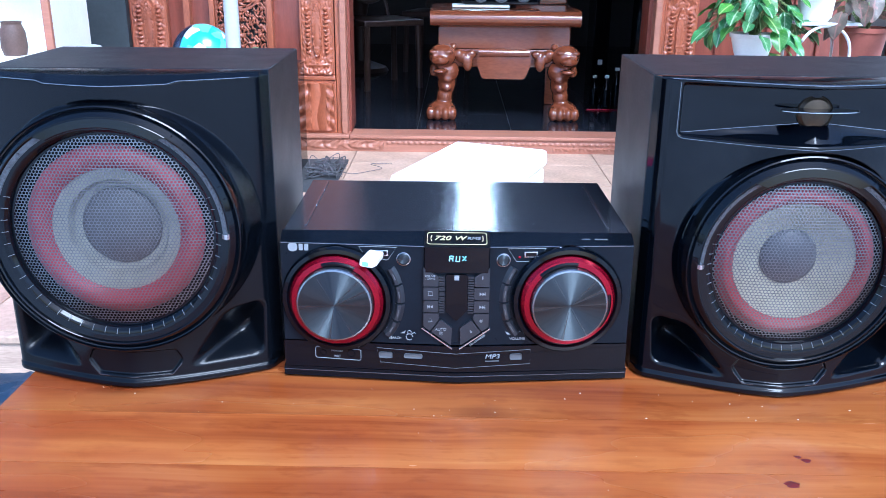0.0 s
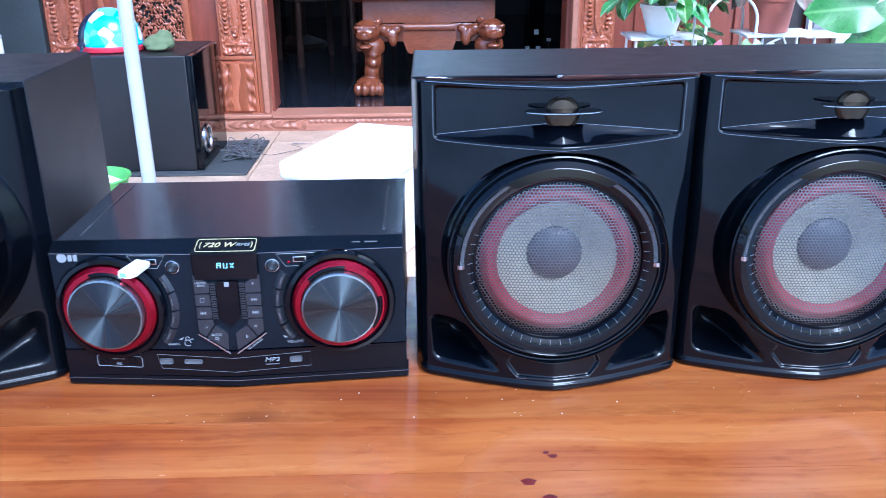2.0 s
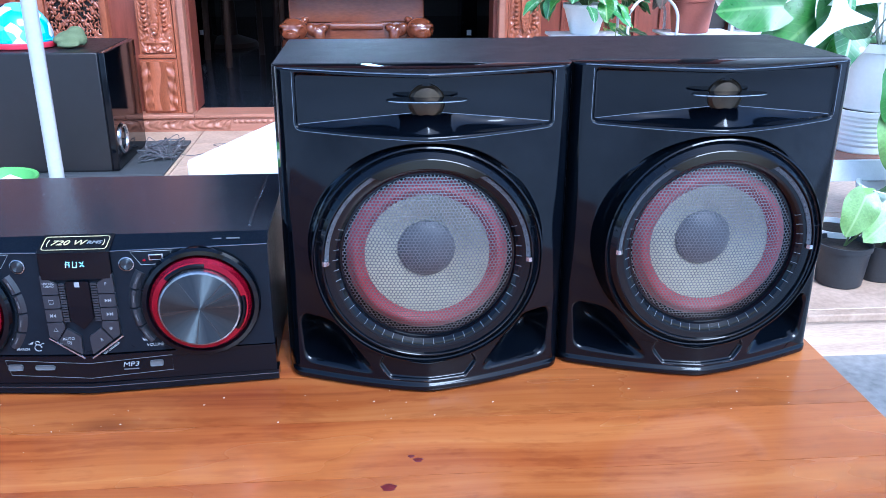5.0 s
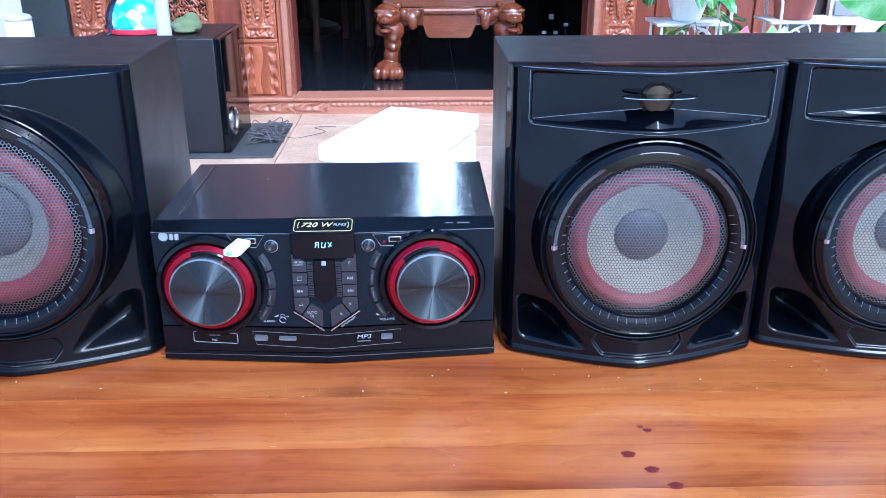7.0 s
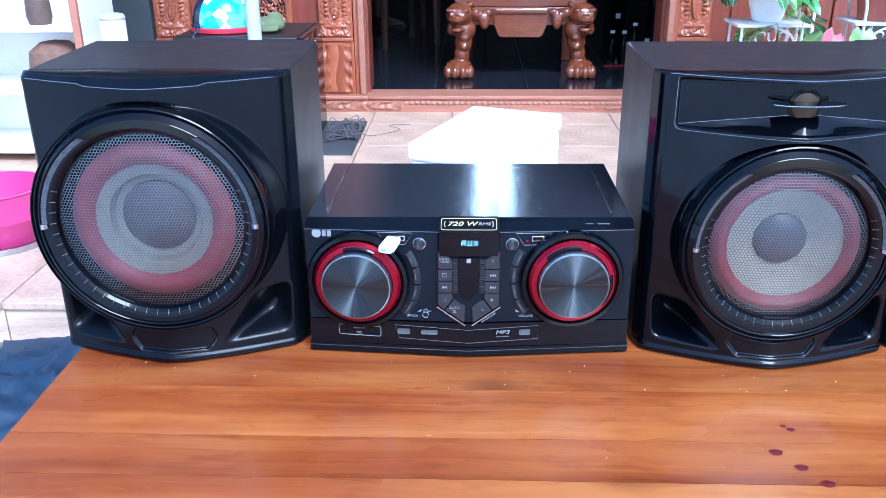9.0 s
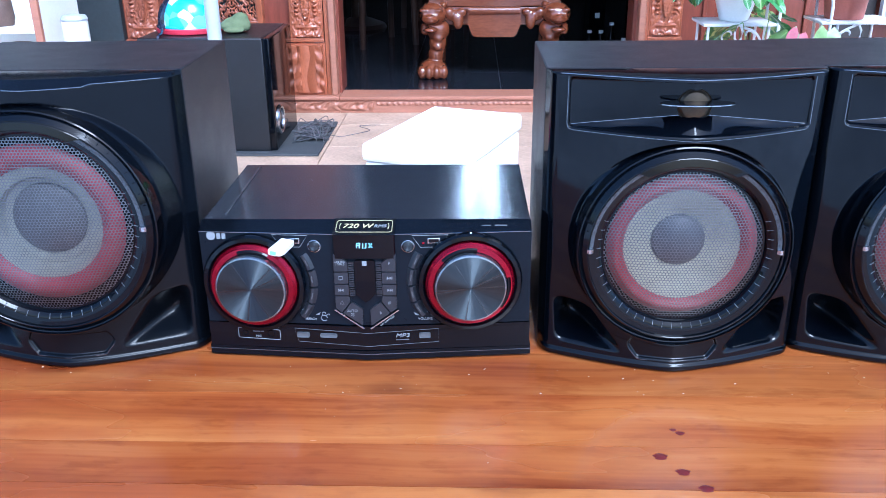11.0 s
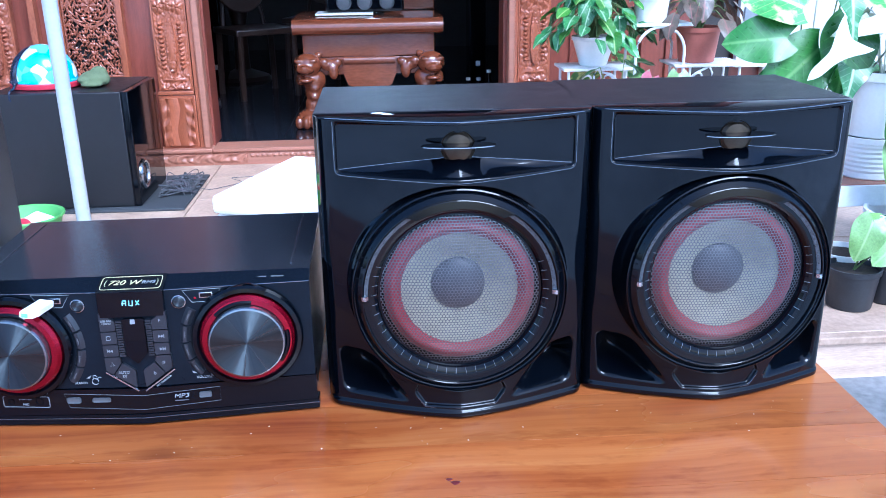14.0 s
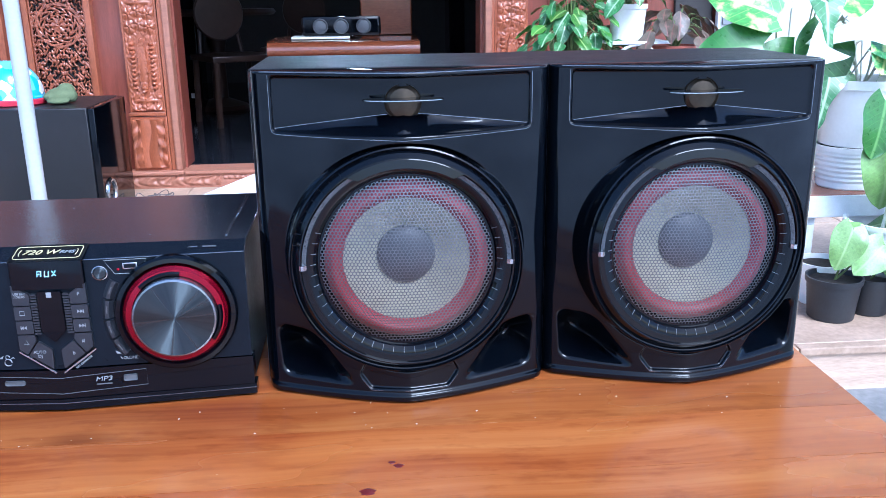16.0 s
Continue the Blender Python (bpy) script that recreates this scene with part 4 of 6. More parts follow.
    # small round buttons
    for x in (-0.067, 0.0585):
        bt = part("button_bezel", lathe([(0.0090, -0.001), (0.0090, 0.0025), (0.0078, 0.003), (0.0072, 0.001)], 32, "y"), RIM, u, "steel button bezel", m=on(x, 0.1735, 0.0))
        part("button", lathe([(0.0070, 0.0), (0.0070, 0.0028), (0.006, 0.0034), (0, 0.0032)], 32, "y"), KNOB, bt)
    # usb sockets with printed outlines
    for x in (-0.100, 0.088):
        fld = part("usb_field", tube([(-0.024, -0.0006, 0.0085), (0.024, -0.0006, 0.0085), (0.013, -0.0006, -0.0085), (-0.013, -0.0006, -0.0085)], 0.0004, 6, True), PRINT, u, m=on(x, 0.1795, 0.0))
        part("usb_socket", box(-0.0085, 0.0085, -0.0025, 0.004, -0.0040, 0.0040, 0.0008), STEEL, fld, "steel usb socket", m=pose(0.005, 0, 0.001))
        part("usb_slot", box(-0.0068, 0.0068, -0.0029, -0.0024, -0.0024, 0.0024), GLOSS, fld, m=pose(0.005, 0, 0.001))
        part("usb_light", lathe([(0, 0.001), (0.0018, 0.0)], 12, "y"), RED, fld, m=pose(-0.009, -0.0004, -0.003))
    # prints
    part("maker_disc", lathe([(0.0062, 0.0), (0.0062, 0.0006), (0.0, 0.0006)], 32, "y"), PRINT, u, "plain pale disc mark", m=on(-0.208, 0.1845, 0.0))
    for dx in (0.0105, 0.0175):
        part("maker_bar", box(-0.0026, 0.0026, -0.0005, 0.0, -0.0042, 0.0042, 0.0008), PRINT, u, m=on(-0.208 + dx, 0.1845, 0.0001))
    writing("SEARCH", 0.0044, on(-0.0785, 0.0640) @ FRONT, PRINT, u)
    writing("VOLUME", 0.0052, on(0.080, 0.0645) @ FRONT, PRINT, u)
    writing("KEY CHANGER", 0.0036, on(0.028, 0.063, 0.001) @ pose(0, 0, 0, 0, -36, 0) @ FRONT, PRINT, u)
    for sx in (-1, 1):
        part("print_wedge", prism([(sx * -0.006, 0.004), (sx * 0.001, 0.0), (sx * -0.004, 0.0)], -0.0005, 0.0, "y"), PRINT, u, m=on(sx * 0.0705, 0.0705, 0.0003))
        part("side_swoosh", tube([(sx * 0.090, fy(0.09) - 0.0006, 0.078), (sx * 0.080, fy(0.08) - 0.0006, 0.0735)], 0.0005, 6), PRINT, u)
    cut = bmesh.new()
    tube([(0.006 * math.cos(t), -0.0006, 0.006 * math.sin(t) - 0.003) for t in [k * 0.5 for k in range(12)]], 0.0008, 6, bm=cut)
    tube([(0.0035 * math.cos(t), -0.0006, 0.0035 * math.sin(t) + 0.006) for t in [k * 0.6 for k in range(10)]], 0.0007, 6, bm=cut)
    tube([(0.003, -0.0006, 0.002), (0.009, -0.0006, 0.006), (0.011, -0.0006, 0.004)], 0.0007, 6, bm=cut)
    part("emblem", cut, PRINT, u, "small printed emblem", m=on(-0.060, 0.068, 0.0003) @ Matrix.Diagonal((0.72, 1, 0.72, 1)))
    lipm = pose(0.145, 0.0073, 0.1956, math.degrees(math.atan2(0.0103, 0.0245)))
    part("print_bar", box(-0.042, 0.024, -0.0009, 0.0009, 0.0, 0.0005), DIM, u, m=lipm)
    part("print_bar", box(0.030, 0.046, -0.0011, 0.0011, 0.0, 0.0005), DIM, u, m=lipm)
    return u


stereo_unit(pose(0.005, 1.030, 0.0, 0, 0, 0.6))


def usb_stick(m):
    s = thing("usb_receiver", m, "white and pale cyan usb receiver plugged into the stereo", "usb stick")
    pts = round_poly([(-0.0095, -0.010), (0.0095, -0.010), (0.0095, -0.050), (0.004, -0.058), (-0.0095, -0.058)], 0.0028, 3)
    case = prism(pts, -0.0042, 0.0042, "z")
    bmesh.ops.bevel(case, geom=[e for e in case.edges if abs(e.verts[0].co.z - e.verts[1].co.z) < 1e-6], offset=0.0012, segments=2, affect="EDGES")
    part("case", case, WHITE, s)
    part("sticker", box(-0.006, 0.002, -0.0588, -0.0578, -0.0026, 0.0022, 0.0003), CYAN, s, "pale cyan end window")
    part("plug", box(-0.006, 0.006, -0.0105, 0.004, -0.0022, 0.0022, 0.0004), STEEL, s)
    return s


usb_stick(pose(-0.094, 1.021, 0.1815, -4, 6, -9))


# ---- carved doorway ----
def sheet(name, x0, x1, z0, z1, y, fn, depth, mat, parent, label="", res=0.0035, pierce=None, back=0.012):
    """A carved board: relief given by fn(x, z) in 0..1 over the board, standing out towards the porch."""
    nx, nz = max(4, int((x1 - x0) / res)), max(4, int((z1 - z0) / res))
    X, Z = np.meshgrid(np.linspace(x0, x1, nx + 1), np.linspace(z0, z1, nz + 1))
    H = fn((X - (x0 + x1) / 2) / ((x1 - x0) / 2), Z - z0)
    edge = (X == x0) | (X == x1) | (Z == z0) | (Z == z1)
    V = np.stack([X, y - depth * H, Z], -1).reshape(-1, 3)
    if pierce is None:
        V[:, 1] = np.where(edge.reshape(-1), y + back, V[:, 1])
    w = nx + 1
    faces = []
    Hm = (H[:-1, :-1] + H[1:, :-1] + H[:-1, 1:] + H[1:, 1:]) / 4
    for j in range(nz):
        for i in range(nx):
            if pierce is not None and Hm[j, i] < pierce:
                continue
            a = j * w + i
            faces.append((a, a + 1, a + w + 1, a + w))
    me = bpy.data.meshes.new(name)
    me.from_pydata(V.tolist(), [], faces)
    me.materials.append(mat)
    me.shade_smooth()
    me.set_sharp_from_angle(angle=radians(50))
    ob = new(name, me)
    ob.parent = parent
    return tagged(ob, label)


def bump_at(u, v, cu, cv, ru, rv, p=2.0):
    d = ((u - cu) / ru) ** 2 + ((v - cv) / rv) ** 2
    return np.clip(1 - d, 0, 1) ** (1 / p)


def flower(u, v, cu, cv, r, petals, w):
    """A rosette of r metres; w is the half width of the board in metres."""
    x, z = (u - cu) * w, v - cv
    rr, a = np.hypot(x, z) / r, np.arctan2(z, x)
    pet = np.clip(1 - rr, 0, 1) ** 0.4 * (0.45 + 0.55 * np.abs(np.cos(a * petals / 2)) ** 0.7) * np.clip(rr * 3, 0, 1)
    return np.maximum(pet, np.clip(1 - (rr / 0.28) ** 2, 0, 1) ** 0.5)


def curls(u, v, w, scale, seed):
    """Scrolling foliage, mirrored about the middle."""
    x, z = np.abs(u) * w, v
    p = np.sin(x * scale * 1.1 + 1.7 * np.sin(z * scale * 0.63 + seed) + seed)
    q = np.sin(z * scale * 0.9 + 2.1 * np.sin(x * scale * 0.8 + seed * 1.7))
    r = np.sin((x + z) * scale * 0.7 + 1.5 * p)
    return np.clip(0.5 + 0.5 * (p * q + 0.55 * r), 0, 1) ** 0.8


def pilaster_fn(w, start, seed):
    def fn(u, v):
        h = 0.32 * curls(u, v, w, 150, seed)
        for k in range(-1, 4):
            c = start + k * 0.46
            h = np.maximum(h, 0.95 * bump_at(u, v, 0, c, 0.30, 0.13))
            h = np.where(bump_at(u, v, 0, c, 0.42, 0.155) > 0, np.maximum(h * (bump_at(u, v, 0, c, 0.30, 0.13) > 0), 0.15), h)
            h = np.maximum(h, np.where(bump_at(u, v, 0, c, 0.30, 0.13) > 0, 0.25 * curls(u, v, w, 220, seed + 2) + 0.65, 0))
            for s in (-1, 1):
                for j in range(-5, 6):
                    h = np.maximum(h, 0.8 * bump_at(u, v, s * 0.58, c + j * 0.021, 0.15, 0.009))
            for dz in (0.185, 0.245):
                for s in (-1, 0, 1):
                    h = np.maximum(h, 0.9 * flower(u, v, s * 0.55, c + dz + (0.012 if s == 0 else 0), 0.034, 5, w))
            h = np.maximum(h, 0.7 * bump_at(u, v, 0, c - 0.165, 0.75, 0.012))
            h = np.maximum(h, 0.8 * flower(u, v, 0, c + 0.305, 0.04, 6, w))
        return h * np.clip((1 - np.abs(u)) * 9, 0, 1)
    return fn


def leaves_fn(w):
    def fn(u, v):
        t = np.clip(v / 0.24, 0, 1)
        k = np.abs(np.sin((u * 2.6 + 0.35 * np.sin(v * 24)) * math.pi / 2)) ** 0.6
        fold = 0.25 * np.sin(v * 95 + 5 * np.abs(u)) * (np.abs(u) > 0.5)
        return np.clip(0.35 + 0.6 * k * (0.6 + 0.4 * t) + fold, 0, 1)
    return fn


def base_fn(u, v):
    x = u * 0.9
    s = np.sin(x * 62 + 2.2 * np.sin(v * 70)) * np.sin(v * 80 + 1.6 * np.sin(x * 40))
    return np.clip(0.45 + 0.55 * s, 0, 1) ** 0.7 * np.clip(v * 60, 0, 1)


def beads_fn(u, v):
    return np.clip(np.sin(u * 170) * 0.5 + 0.6, 0, 1) * np.clip(np.sin(v * 150), 0, 1)


def fret_fn(u, v):
    w = 0.125
    h = curls(u, v, w, 190, 1.3)
    for cv in (0.33, 0.98):
        x, z = u * w, v - cv
        r = np.hypot(x, z)
        h = np.where(r < 0.094, np.clip(0.5 + 0.5 * np.sin(np.arctan2(z, x) * 12 + 1.8 * np.sin(r * 210)) * np.cos(r * 170) + 0.15, 0, 1), h)
        h = np.where(r < 0.034, 0.75 + 0.25 * np.cos(np.arctan2(z, x) * 6), h)
        h = np.where(np.abs(r - 0.098) < 0.006, 0.9, h)
    h = np.where(np.abs(v - 0.52 - 0.06 * np.cos(u * 3)) < 0.014, 0.9, h)
    return np.where((np.abs(u) > 0.93), 0.9, h)


door = thing("door_frame", pose(0, 0, 0), "carved teak door surround with leaf and bead reliefs", "door frame", kind="structure")
Y = WALL_Y


def moulding(x, w, z0, z1, out, mat, name="moulding"):
    part(name, box(x - w / 2, x + w / 2, Y - out, Y + 0.045, z0, z1, min(w, out) * 0.25), mat, door)


def pilaster(x0, x1, mat, seed):
    w = (x1 - x0) / 2
    part("pilaster_block", box(x0 - 0.004, x1 + 0.004, Y - 0.012, Y + 0.044, SILL_Z, -0.075, 0.003), mat, door)
    sheet("leaf_carving", x0 + 0.004, x1 - 0.004, SILL_Z + 0.012, -0.085, Y - 0.013, leaves_fn(w), 0.020, mat, door, "honey teak block carved with upright leaves")
    part("pilaster_board", box(x0, x1, Y + 0.004, Y + 0.044, -0.073, 2.0, 0.002), mat, door)
    part("pilaster_step", box(x0 - 0.003, x1 + 0.003, Y - 0.020, Y + 0.044, -0.073, -0.055, 0.004), mat, door)
    sheet("relief_carving", x0 + 0.006, x1 - 0.006, -0.05, 0.85, Y + 0.003, pilaster_fn(w, 0.215, seed), 0.022, mat, door, "teak relief of beads, rosettes and a long oval")


pilaster(-0.775, -0.605, CARVED_PALE, 0.4)
pilaster(1.02, 1.185, CARVED_PALE, 1.9)
pilaster(-1.61, -1.43, CARVED, 3.1)
moulding(-0.588, 0.022, SILL_Z, 1.8, 0.012, CARVED_PALE)
moulding(-0.560, 0.034, SILL_Z, 1.8, 0.030, SILL, "door_jamb")
moulding(0.985, 0.034, SILL_Z, 1.8, 0.030, SILL, "door_jamb")
moulding(1.008, 0.018, SILL_Z, 1.8, 0.012, CARVED_PALE)
moulding(-0.920, 0.026, SILL_Z, 2.0, 0.006, CARVED_PALE)
moulding(-1.205, 0.026, SILL_Z, 2.0, 0.006, CARVED_PALE)
moulding(-1.330, 0.030, SILL_Z, 2.0, 0.004, CARVED)
# dark sheet that paints the shade seen through the fretwork
part("fret_shade_sheet", box(-1.19, -0.934, Y + 0.030, Y + 0.0445, SILL_Z, 1.5), SHADE_DARK, door, "dark sheet standing for the shade behind the fretwork")
fr = sheet("fretwork", -1.19, -0.934, 0.03, 1.2, Y + 0.012, fret_fn, 0.010, CARVED, door, "pierced teak fretwork with round rosettes", 0.0024, 0.46)
so = fr.modifiers.new("thickness", "SOLIDIFY")
so.thickness = 0.010
part("fret_rail", box(-1.19, -0.934, Y + 0.002, Y + 0.0295, -0.02, 0.03, 0.004), CARVED, door)
part("fret_panel", box(-1.19, -0.934, Y + 0.012, Y + 0.0295, SILL_Z, -0.02, 0.004), PANEL, door)
for x0, x1 in ((-1.63, DOOR_L + 0.0), (DOOR_L, DOOR_R), (DOOR_R, 1.22)):
    part("sill_top", box(x0 + 0.001, x1 - 0.001, Y - 0.055, Y + 0.12, SILL_Z - 0.018, SILL_Z, 0.004), SILL, door, "pale worn teak sill")
    part("sill_face", box(x0 + 0.001, x1 - 0.001, Y - 0.042, Y + 0.04, FLOOR_Z, SILL_Z - 0.018, 0.002), SILL, door)
sheet("base_carving", -1.62, -0.36, FLOOR_Z + 0.008, SILL_Z - 0.026, Y - 0.043, base_fn, 0.014, SILL, door, "scrolled carving along the sill")
sheet("bead_carving", -0.35, 1.21, SILL_Z - 0.050, SILL_Z - 0.024, Y - 0.043, beads_fn, 0.008, SILL, door, "row of small beads along the sill", 0.004)
sheet("base_carving", 0.5, 1.21, FLOOR_Z + 0.008, SILL_Z - 0.055, Y - 0.043, base_fn, 0.012, SILL, door)
# inner reveal and door leaf edge inside the opening
part("door_reveal", box(DOOR_L - 0.03, DOOR_L + 0.004, Y + 0.046, Y + 0.22, SILL_Z, 1.75, 0.004), PANEL, door)
part("door_reveal", box(DOOR_R - 0.004, DOOR_R + 0.03, Y + 0.046, Y + 0.22, SILL_Z, 1.75, 0.004), PANEL, door)
# flat dark panel in place of a shaded niche
part("niche_shade_panel", box(1.935, 2.13, Y + 0.020, Y + 0.0446, SILL_Z, 2.2, 0.003), SHADE_DARK, door, "dark panel standing for a niche's shade beside the wooden wall")
# board joints of the red-brown wall behind the plants
for x in (1.30, 1.42, 1.545, 1.67, 1.80):
    part("wall_batten", box(x - 0.010, x + 0.010, Y + 0.030, Y + 0.0448, SILL_Z, 2.4, 0.004), PANEL, door)


# ---- room behind the doorway ----
def blob(balls, voxel, name):
    """Ellipsoids melted into one carved form: (x, y, z, rx, ry, rz)."""
    bm = bmesh.new()
    for x, y, z, rx, ry, rz in balls:
        bmesh.ops.create_icosphere(bm, subdivisions=3, radius=1.0, matrix=Matrix.Translation((x, y, z)) @ Matrix.Diagonal((rx, ry, rz, 1)))
    me = bpy.data.meshes.new(name)
    bm.to_mesh(me)
    bm.free()
    tmp = new(name, me)
    mod = tmp.modifiers.new("melt", "REMESH")
    mod.mode, mod.voxel_size = "VOXEL", voxel
    sm = tmp.modifiers.new("smooth", "SMOOTH")
    sm.iterations = 3
    dg = bpy.context.evaluated_depsgraph_get()
    res = bpy.data.meshes.new_from_object(tmp.evaluated_get(dg))
    bpy.data.objects.remove(tmp)
    out = bmesh.new()
    out.from_mesh(res)
    bpy.data.meshes.remove(res)
    return out


def lion_leg(side):
    b = []
    for i, x in enumerate((-0.062, -0.022, 0.022, 0.062)):
        b.append((side * 0.012 + x, -0.062 - 0.016 * (1 - abs(x) / 0.062), 0.036, 0.026, 0.036, 0.040))
    b += [(side * 0.012, -0.012, 0.052, 0.080, 0.070, 0.055), (side * -0.004, 0.0, 0.125, 0.046, 0.050, 0.060), (side * -0.014, 0.0, 0.195, 0.052, 0.055, 0.070),
          (side * -0.016, 0.0, 0.265, 0.070, 0.066, 0.068), (side * 0.010, -0.030, 0.350, 0.078, 0.070, 0.066),
          (side * 0.022, -0.085, 0.330, 0.050, 0.046, 0.026), (side * 0.022, -0.078, 0.272, 0.040, 0.036, 0.015), (side * 0.022, -0.118, 0.342, 0.022, 0.016, 0.012)]
    for s in (-1, 1):
        b += [(side * 0.018 + s * 0.040, -0.080, 0.376, 0.026, 0.020, 0.013), (side * 0.020 + s * 0.034, -0.088, 0.352, 0.013, 0.012, 0.011)]
    for k in range(9):
        a = 2.2 + k * 0.36
        b.append((side * -0.070 * math.cos(a - 1.57) * 0.9, 0.002, 0.325 + 0.075 * math.sin(a - 0.6), 0.022, 0.030, 0.020))
    b += [(side * -0.02, -0.045, 0.225, 0.030, 0.022, 0.022), (side * -0.016, -0.045, 0.175, 0.026, 0.020, 0.020)]
    return blob(b, 0.006, "lion_leg")


con = thing("carved_console", pose(0.266, 4.87, ROOM_Z), "polished brown wooden console on carved lion legs in the doorway", "console")
for s in (-1, 1):
    part("lion_leg", lion_leg(s), DARKWOOD, con, "carved lion head leg with a paw foot", 60, m=pose(s * 0.330, 0.0, 0))
    part("back_leg", box(s * 0.32 - 0.035, s * 0.32 + 0.035, 0.50, 0.57, 0.0, 0.36, 0.008), DARKWOOD, con)
    part("scroll_bracket", blob([(s * 0.225, -0.02, 0.345, 0.05, 0.03, 0.035), (s * 0.20, -0.03, 0.315, 0.03, 0.03, 0.05), (s * 0.25, -0.03, 0.36, 0.03, 0.03, 0.03), (s * 0.18, -0.025, 0.36, 0.03, 0.025, 0.025), (s * 0.215, -0.04, 0.33, 0.015, 0.02, 0.035)], 0.006, "scroll"), DARKWOOD, con, "carved leaf bracket", 60)
part("front_rail", box(-0.28, 0.28, 0.0, 0.04, 0.285, 0.385, 0.01), DARKWOOD, con)
apron = prism(round_poly([(-0.145, 0.385), (0.145, 0.385), (0.148, 0.30), (0.118, 0.225), (-0.118, 0.225), (-0.148, 0.30)], 0.02, 4), -0.030, 0.03, "y")
part("apron_panel", apron, DARKWOOD, con)
part("apron_roll", tube([(-0.14, -0.026, 0.368), (0.14, -0.026, 0.368)], 0.022, 14), DARKWOOD, con)
part("neck_board", box(-0.365, 0.365, 0.0, 0.55, 0.386, 0.508, 0.006), DARKWOOD, con)
prof = [(-0.040 - 0.060 * math.cos(t), 0.553 + 0.044 * math.sin(t)) for t in [-math.pi / 2 + math.pi * k / 12 for k in range(13)]]
top = prism([(0.55, 0.509)] + prof + [(0.55, 0.598)], -0.408, 0.408, "x")
part("top_slab", top, DARKWOOD, con, "rounded thick top slab")

part("back_panel", box(0.09, 0.40, 0.52, 0.549, 0.600, 1.35, 0.01), DARKWOOD, con)

amp = thing("car_amplifier", pose(0.245, 5.06, ROOM_Z + 0.602, 0, 0, 0), "black audio device with round dials on a white sheet", "audio device")
part("sheet", box(-0.27, 0.05, -0.11, 0.10, 0.0, 0.012, 0.003), WHITE, amp, "white folded sheet")
part("case", box(-0.215, 0.225, -0.06, 0.11, 0.0121, 0.120, 0.018), GLOSS, amp)
for x in (-0.11, 0.005, 0.13):
    part("dial", lathe([(0.042, 0.0), (0.042, 0.010), (0.037, 0.014), (0.032, 0.006), (0.014, 0.011), (0, 0.012)], 32, "y", (x, -0.060, 0.066)), DIM, amp, "grey rimmed dial")

for k, (x, y, h0) in enumerate(((1.22, 5.6, 1.6), (1.36, 5.75, 1.7), (1.02, 6.2, 1.8), (-0.9, 6.6, 1.9))):
    c = thing("tower_cabinet", pose(x, y, ROOM_Z), "tall narrow black cabinet in the dark room", "cabinet", "dark cabinets")
    part("body", box(-0.055, 0.055, 0, 0.3, 0, h0, 0.006), GLOSS, c)
    part("tag", box(-0.016, 0.016, -0.003, -0.0005, 0.115 if k != 2 else 0.15, 0.150 if k != 2 else 0.185), WHITE, c, "small white tag")


def room_chair(m):
    c = thing("dark_chair", m, "carved wooden chair, coloured dark for the room's shade", "chair", "chairs in the dark room")
    part("seat", box(-0.22, 0.22, -0.22, 0.22, 0.42, 0.46, 0.008), SHADE_WOOD, c)
    part("backrest", lathe([(0.0, 0.0), (0.17, 0.0), (0.18, 0.01), (0.17, 0.025), (0, 0.025)], 28, "y", (0, 0.21, 0.72)), SHADE_WOOD, c, "round backrest")
    for x in (-0.19, 0.19):
        for y in (-0.19, 0.19):
            part("leg", tube([(x * 1.05, y * 1.05, 0), (x, y, 0.42)], 0.022, 10), SHADE_WOOD, c)
        part("back_post", tube([(x * 0.8, 0.2, 0.46), (x * 0.7, 0.235, 0.62)], 0.014, 8), SHADE_WOOD, c)
    return c


room_chair(pose(-0.52, 6.1, ROOM_Z, 0, 0, 30))
room_chair(pose(-0.15, 7.0, ROOM_Z, 0, 0, -15))
rt = thing("round_table", pose(-0.75, 6.9, ROOM_Z), "round wooden table, coloured dark for the room's shade", "table")
part("tabletop", lathe([(0, 0.70), (0.44, 0.70), (0.46, 0.72), (0.44, 0.745), (0, 0.745)], 48), SHADE_WOOD, rt)
part("pedestal", lathe([(0.22, 0), (0.2, 0.03), (0.06, 0.08), (0.05, 0.4), (0.09, 0.6), (0.12, 0.70)], 32), SHADE_WOOD, rt)
for k, (x, y, hb) in enumerate(((0.93, 5.35, 0.17), (1.0, 5.4, 0.21), (0.88, 5.5, 0.15), (1.06, 5.3, 0.13))):
    b = thing("glass_bottle", pose(x, y, ROOM_Z), "small dark glass bottle with a pale cap on the floor", "bottle", "bottles on the room floor")
    part("bottle", lathe([(0, 0), (0.026, 0), (0.028, 0.01), (0.028, hb * 0.6), (0.012, hb * 0.8), (0.012, hb)], 20), GLOSS, b)
    part("cap", lathe([(0.014, hb), (0.014, hb + 0.016), (0, hb + 0.017)], 16), WHITE, b, "pale cap")
band = thing("red_ribbon", pose(0.95, 5.18, ROOM_Z), "dark red ribbon lying on the black tiles", "ribbon")
part("ribbon", box(-0.16, 0.2, 0, 0.03, 0.0, 0.006, 0.002), RED, band)

